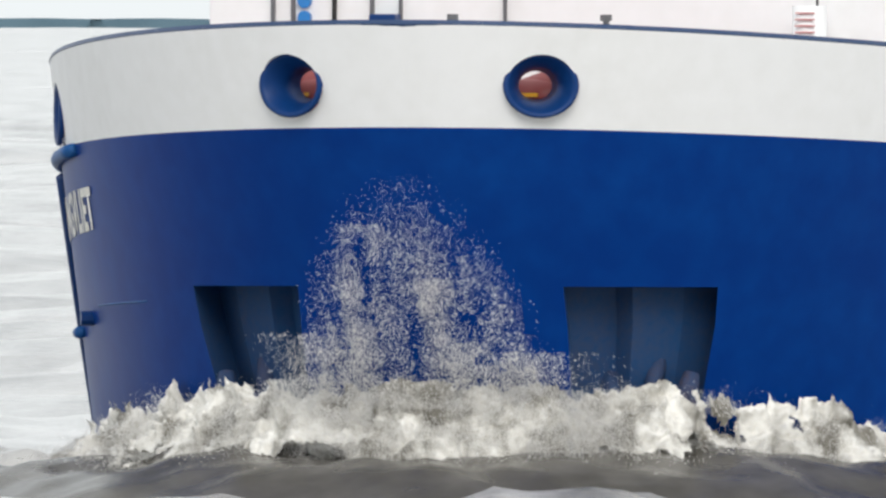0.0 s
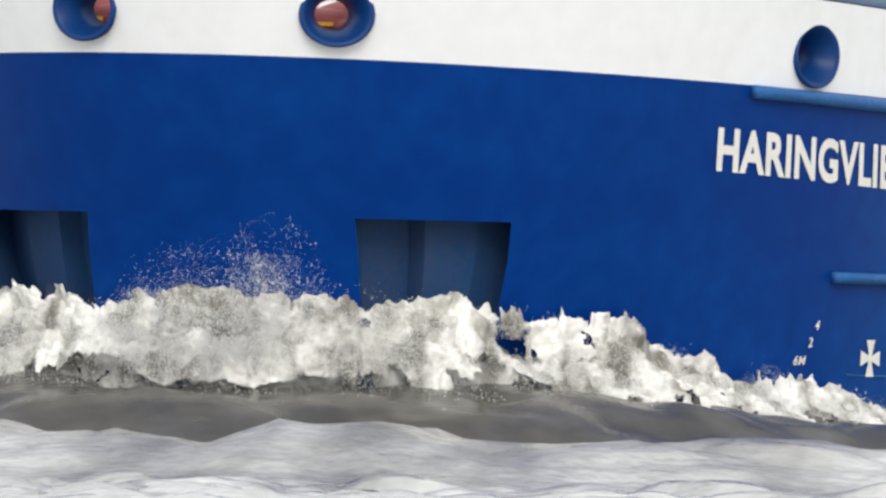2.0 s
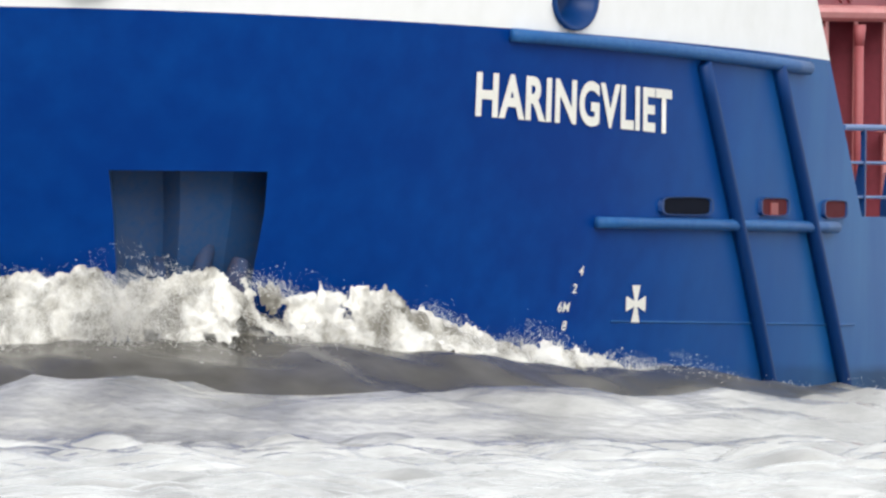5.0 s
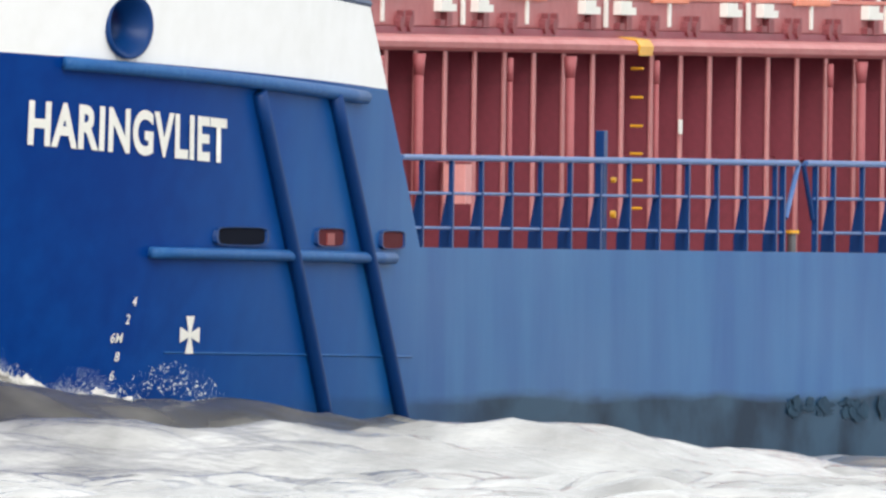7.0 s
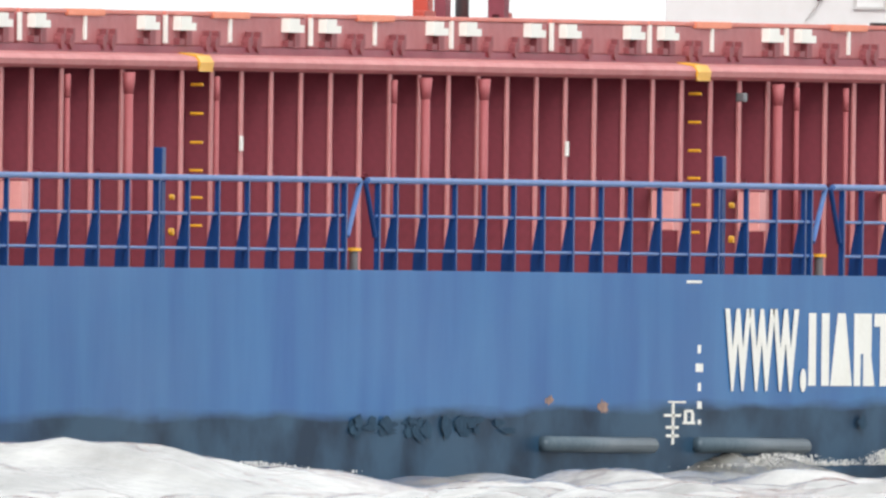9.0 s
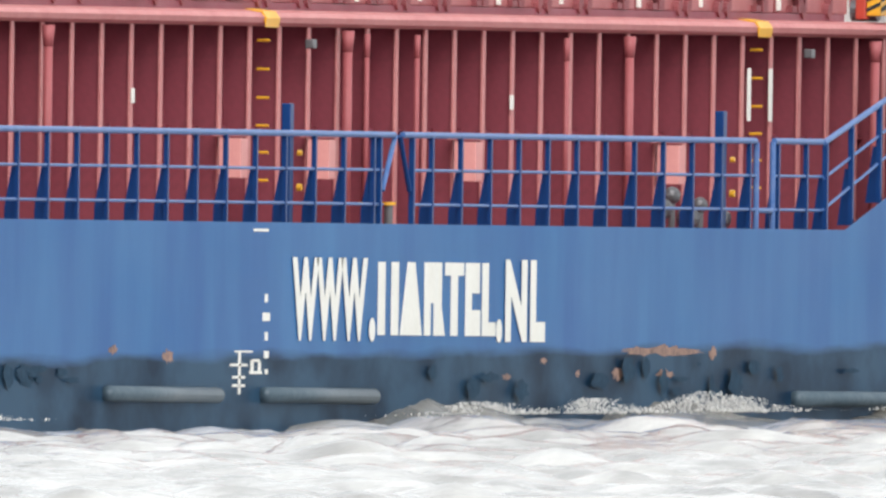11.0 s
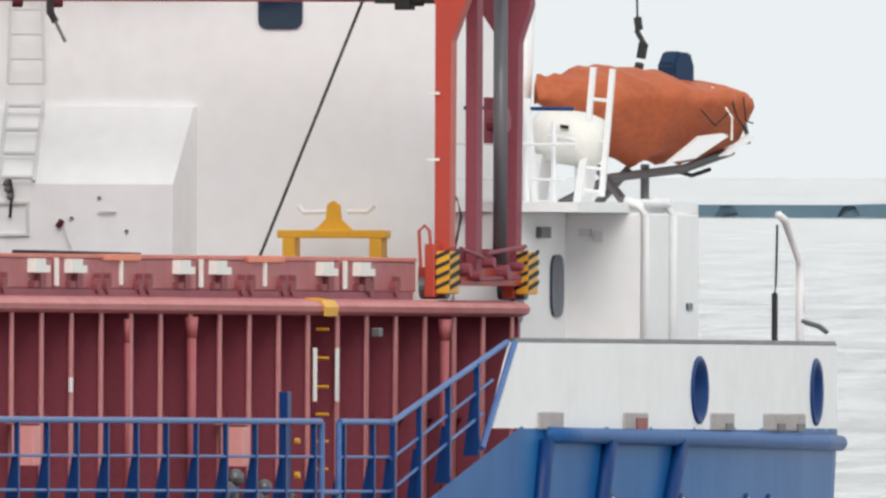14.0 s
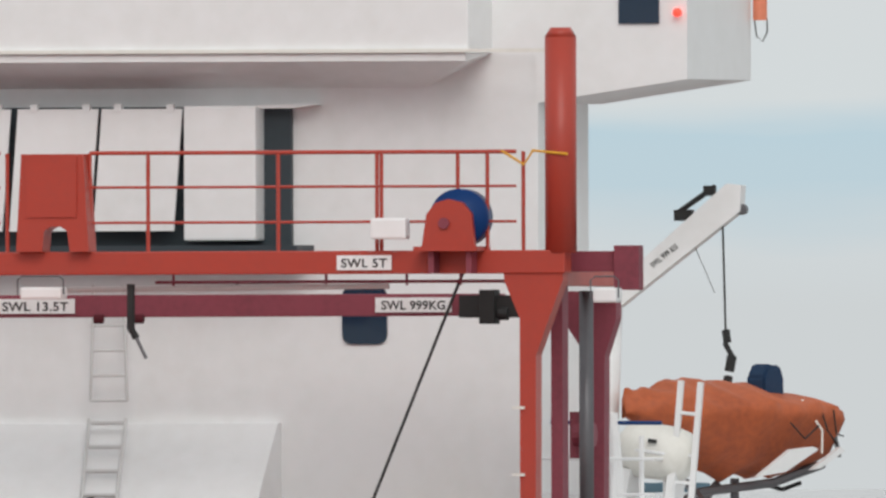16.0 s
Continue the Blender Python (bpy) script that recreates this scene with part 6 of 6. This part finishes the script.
surge(plume(12, 52000, -1.75, 0.95, 2.95, [(0.1, 0.16, 2.7), (-0.3, 0.2, 1.9), (0.5, 0.2, 1.8)]), "column of spray beside the anchor pocket",
      [(0, -1.55), (1.2, -1.5), (1.6, -1.2, -0.35, 1.0), (2.0, -0.60, -0.35, 1.0), (2.3, -0.35, -0.3, 0.75), (2.5, -0.15, -0.25, 0.6), (2.8, -0.1, 0.25, -0.3), (3.0, -0.15, 0.4, -0.65), (3.3, -0.7, 0.3, -0.5), (3.6, -0.85, 0.2, -0.35), (4.5, -1.5), (5.4, -1.2), (5.9, -1.0), (6.3, -1.3), (7, -1.7), (16, -1.8)])
surge(plume(13, 18000, -3.6, 0.9, 1.9, [(0.0, 0.2, 1.7)]), "small burst of spray on the shoulder",
      [(0, -0.7), (1.5, -0.75), (2.2, -0.4), (2.5, 0.0), (2.8, -0.5), (3.3, -0.8), (4.5, -0.8), (5.8, -0.5), (6.2, -0.05), (6.6, -0.7), (8, -1.0), (16, -1.1)])


def side_burst(seed, count, x_mid, wide, high):
    rng = np.random.default_rng(seed)
    pts, sizes, tall = [], [], []
    while len(pts) < count:
        x = x_mid + rng.normal(0, wide)
        h = high * rng.random() ** 1.4 * math.exp(-((x - x_mid) / (1.6 * wide)) ** 2)
        if noise.noise((x * 1.1 + seed, h * 3, seed)) < rng.uniform(-0.4, 0.3):
            continue
        pts.append((x, -half(x, max(h, 0)) - 0.08 - abs(rng.normal(0, 0.15)), h))
        sizes.append(0.0022 + 0.012 * rng.random() ** 5)
        tall.append(rng.uniform(0.8, 2.0))
    return drops(pts, sizes, tall, seed)


surge(side_burst(31, 4000, 7.0, 1.0, 1.2), "thin spray by the draught figures", [(0, -0.8), (2.0, -0.4), (2.5, 0.0), (3.0, -0.35), (3.5, -0.1), (4.5, -0.6), (6.0, -0.35), (7.0, -0.35), (8.0, -0.8), (16, -1.0)])
surge(side_burst(32, 4000, 9.8, 0.9, 1.2), "thin spray by the slanting ribs", [(0, -1.1), (7.2, -1.0), (7.7, -0.25), (8.0, 0.0), (8.3, -0.3), (8.8, -0.5), (9.3, -1.1), (16, -1.2)])


# swell running before the bow wave, its height fitted to the camera's view
def swell():
    grid = []
    for x, y, nx, ny, a in waterline(200):
        row = []
        for k in range(40):
            d = 2.6 + 9.0 * k / 39
            px, py = x + nx * d, y + ny * d
            f = math.exp(-((d - 6.0) / 1.9) ** 2) * min(1, max(0, (10 - abs(a)) / 6))
            r = 0.30 * noise.noise((px * 0.5, py * 0.5, 2.0)) + 0.12 * noise.noise((px * 1.6, py * 1.6, 7.0)) + 0.05 * noise.noise((px * 4, py * 4, 3.0))
            row.append((px, py, f * (0.40 + r) - 0.24 - 0.5 * max(0, 0.35 - f)))
        grid.append(row)
    return sheet("swell", grid, WATER)


riders.append(tagged(new("swell", swell()), "pale swell running off the ship's bow", "wave", kind="stuff"))


# humps of water sliding aft along the side
def hump(seed, long, high):
    grid = []
    for i in range(60):
        u = -1 + 2 * i / 59
        row = []
        for k in range(26):
            d = -0.25 + 2.6 * k / 25
            f = math.exp(-(u / 0.42) ** 2) * math.exp(-max(0, d) / 0.9)
            x = u * long
            r = 0.14 * noise.noise((x * 1.0, d * 1.2, seed)) + 0.05 * noise.noise((x * 2.4, d * 3, seed + 4)) + 0.015 * noise.noise((x * 7, d * 7, seed + 2))
            row.append((x, -6.5 - d, high * f * (1 + 2.2 * r) - 0.24 + 0.3 * r))
        grid.append(row)
    return sheet("side_wave", grid, SIDE_WATER)


SIDE_WATER = material("frothy_wave_water", (0.15, 0.142, 0.125), 0.2, worn=(0.36, 0.345, 0.315), wear=0.7, scale=0.9, grain=4.0, bump=0.05)
humps = []
for seed, long, high, s0, t0 in ((2, 7.5, 0.38, 45.2, 9.0), (5, 8.5, 0.34, 64.0, 12.3), (8, 6.0, 0.22, 56.0, 12.3), (9, 6.0, 0.26, 74.5, 12.6)):
    ob = tagged(new("side_wave", hump(seed, long, high)), "frothy brown wave sliding along the ship's side", "wave", kind="stuff")
    humps.append((ob, s0, t0))


for seed, s0, t0, high in ((41, 46.2, 9.0, 0.22), (42, 53.5, 9.9, 0.26), (43, 58.6, 10.0, 0.36), (44, 27.0, 10.0, 0.18), (46, 66.0, 12.3, 0.26), (47, 76.0, 12.6, 0.40)):
    ob = tagged(new("side_froth", side_burst(seed, 2600, 50.0, 1.2, 0.62 * high)), "small burst of white froth against the ship's side", "froth", kind="stuff")
    humps.append((ob, s0 - 50.0, t0))


# churned wake at the stern
def wake():
    grid = []
    for i in range(150):
        x = 80.0 + 26.0 * i / 149
        row = []
        for k in range(90):
            y = -11.0 + 15.0 * k / 89
            f = max(0, min(1, (x - 78.5) / 6)) * math.exp(-((y + 5.0) / 3.0) ** 2)
            r = 0.5 * noise.noise((x * 0.9, y * 0.9, 3)) + 0.3 * noise.noise((x * 2.2, y * 2.2, 6)) + 0.15 * noise.noise((x * 5, y * 5, 2))
            row.append((x, y, -0.40 + 0.85 * f + 0.55 * r * f))
        grid.append(row)
    return sheet("wake", grid, FOAM)


riders.append(tagged(new("wake", wake()), "churned white wake foam round the stern", "foam", kind="stuff"))


# ---------------- far shore ----------------
# low strip whose distance and height are fitted to the camera's view
def far_shore(dist, w0, w1, h, seed):
    r = random.Random(seed)
    bm = B()
    w = w0
    while w < w1:
        step = r.uniform(1.2, 6.0)
        hh = h * r.uniform(0.45, 1.0)
        prism(bm, [(w - 0.5, -0.2), (w + step + 0.5, -0.2), (w + step + 0.2, h * 0.6), (w + step * 0.8, hh * 0.95), (w + step * 0.5, hh), (w + step * 0.2, hh * 0.9), (w - 0.2, h * 0.6)], 0, 3)
        w += step
    box(bm, 0.5, 8, w0, w1, -0.2, h * 0.6)
    ob = tagged(new("far_shore", mesh_of("far_shore", bm, HAZE)), "hazy blue-grey strip of wooded far shore", "shore", kind="structure")
    a = radians(15.05)
    ob.matrix_world = pose(EYE[0] + dist * math.cos(a), EYE[1] + dist * math.sin(a), 0, 0, 0, 15.05)


# distance haze is put into the trees' colour
HAZE = material("hazy_trees", (0.11, 0.185, 0.235), 0.95, worn=(0.06, 0.11, 0.15), wear=0.6, scale=0.4)
far_shore(4960, -2, 120, 0.38, 3)
far_shore(4020, -120, -13.5, 0.46, 5)


# ---------------- motion ----------------
def motions():
    for ob in riders:
        rest = ob.matrix_basis.copy()
        walk(ob, [(t, course(t) @ rest) for t in (0, 4, 8, 12, 16)])
    for ob, rows in surges:
        walk(ob, [(t, course(t) @ pose(*(shift or (0, 0)), dz)) for t, dz, *shift in rows])
    for ob, s0, t0 in humps:
        walk(ob, [(t, pose(s0 + 2.7 * (t - t0) - SPEED * t, 0, 0)) for t in (0, 8, 16)])


motions()
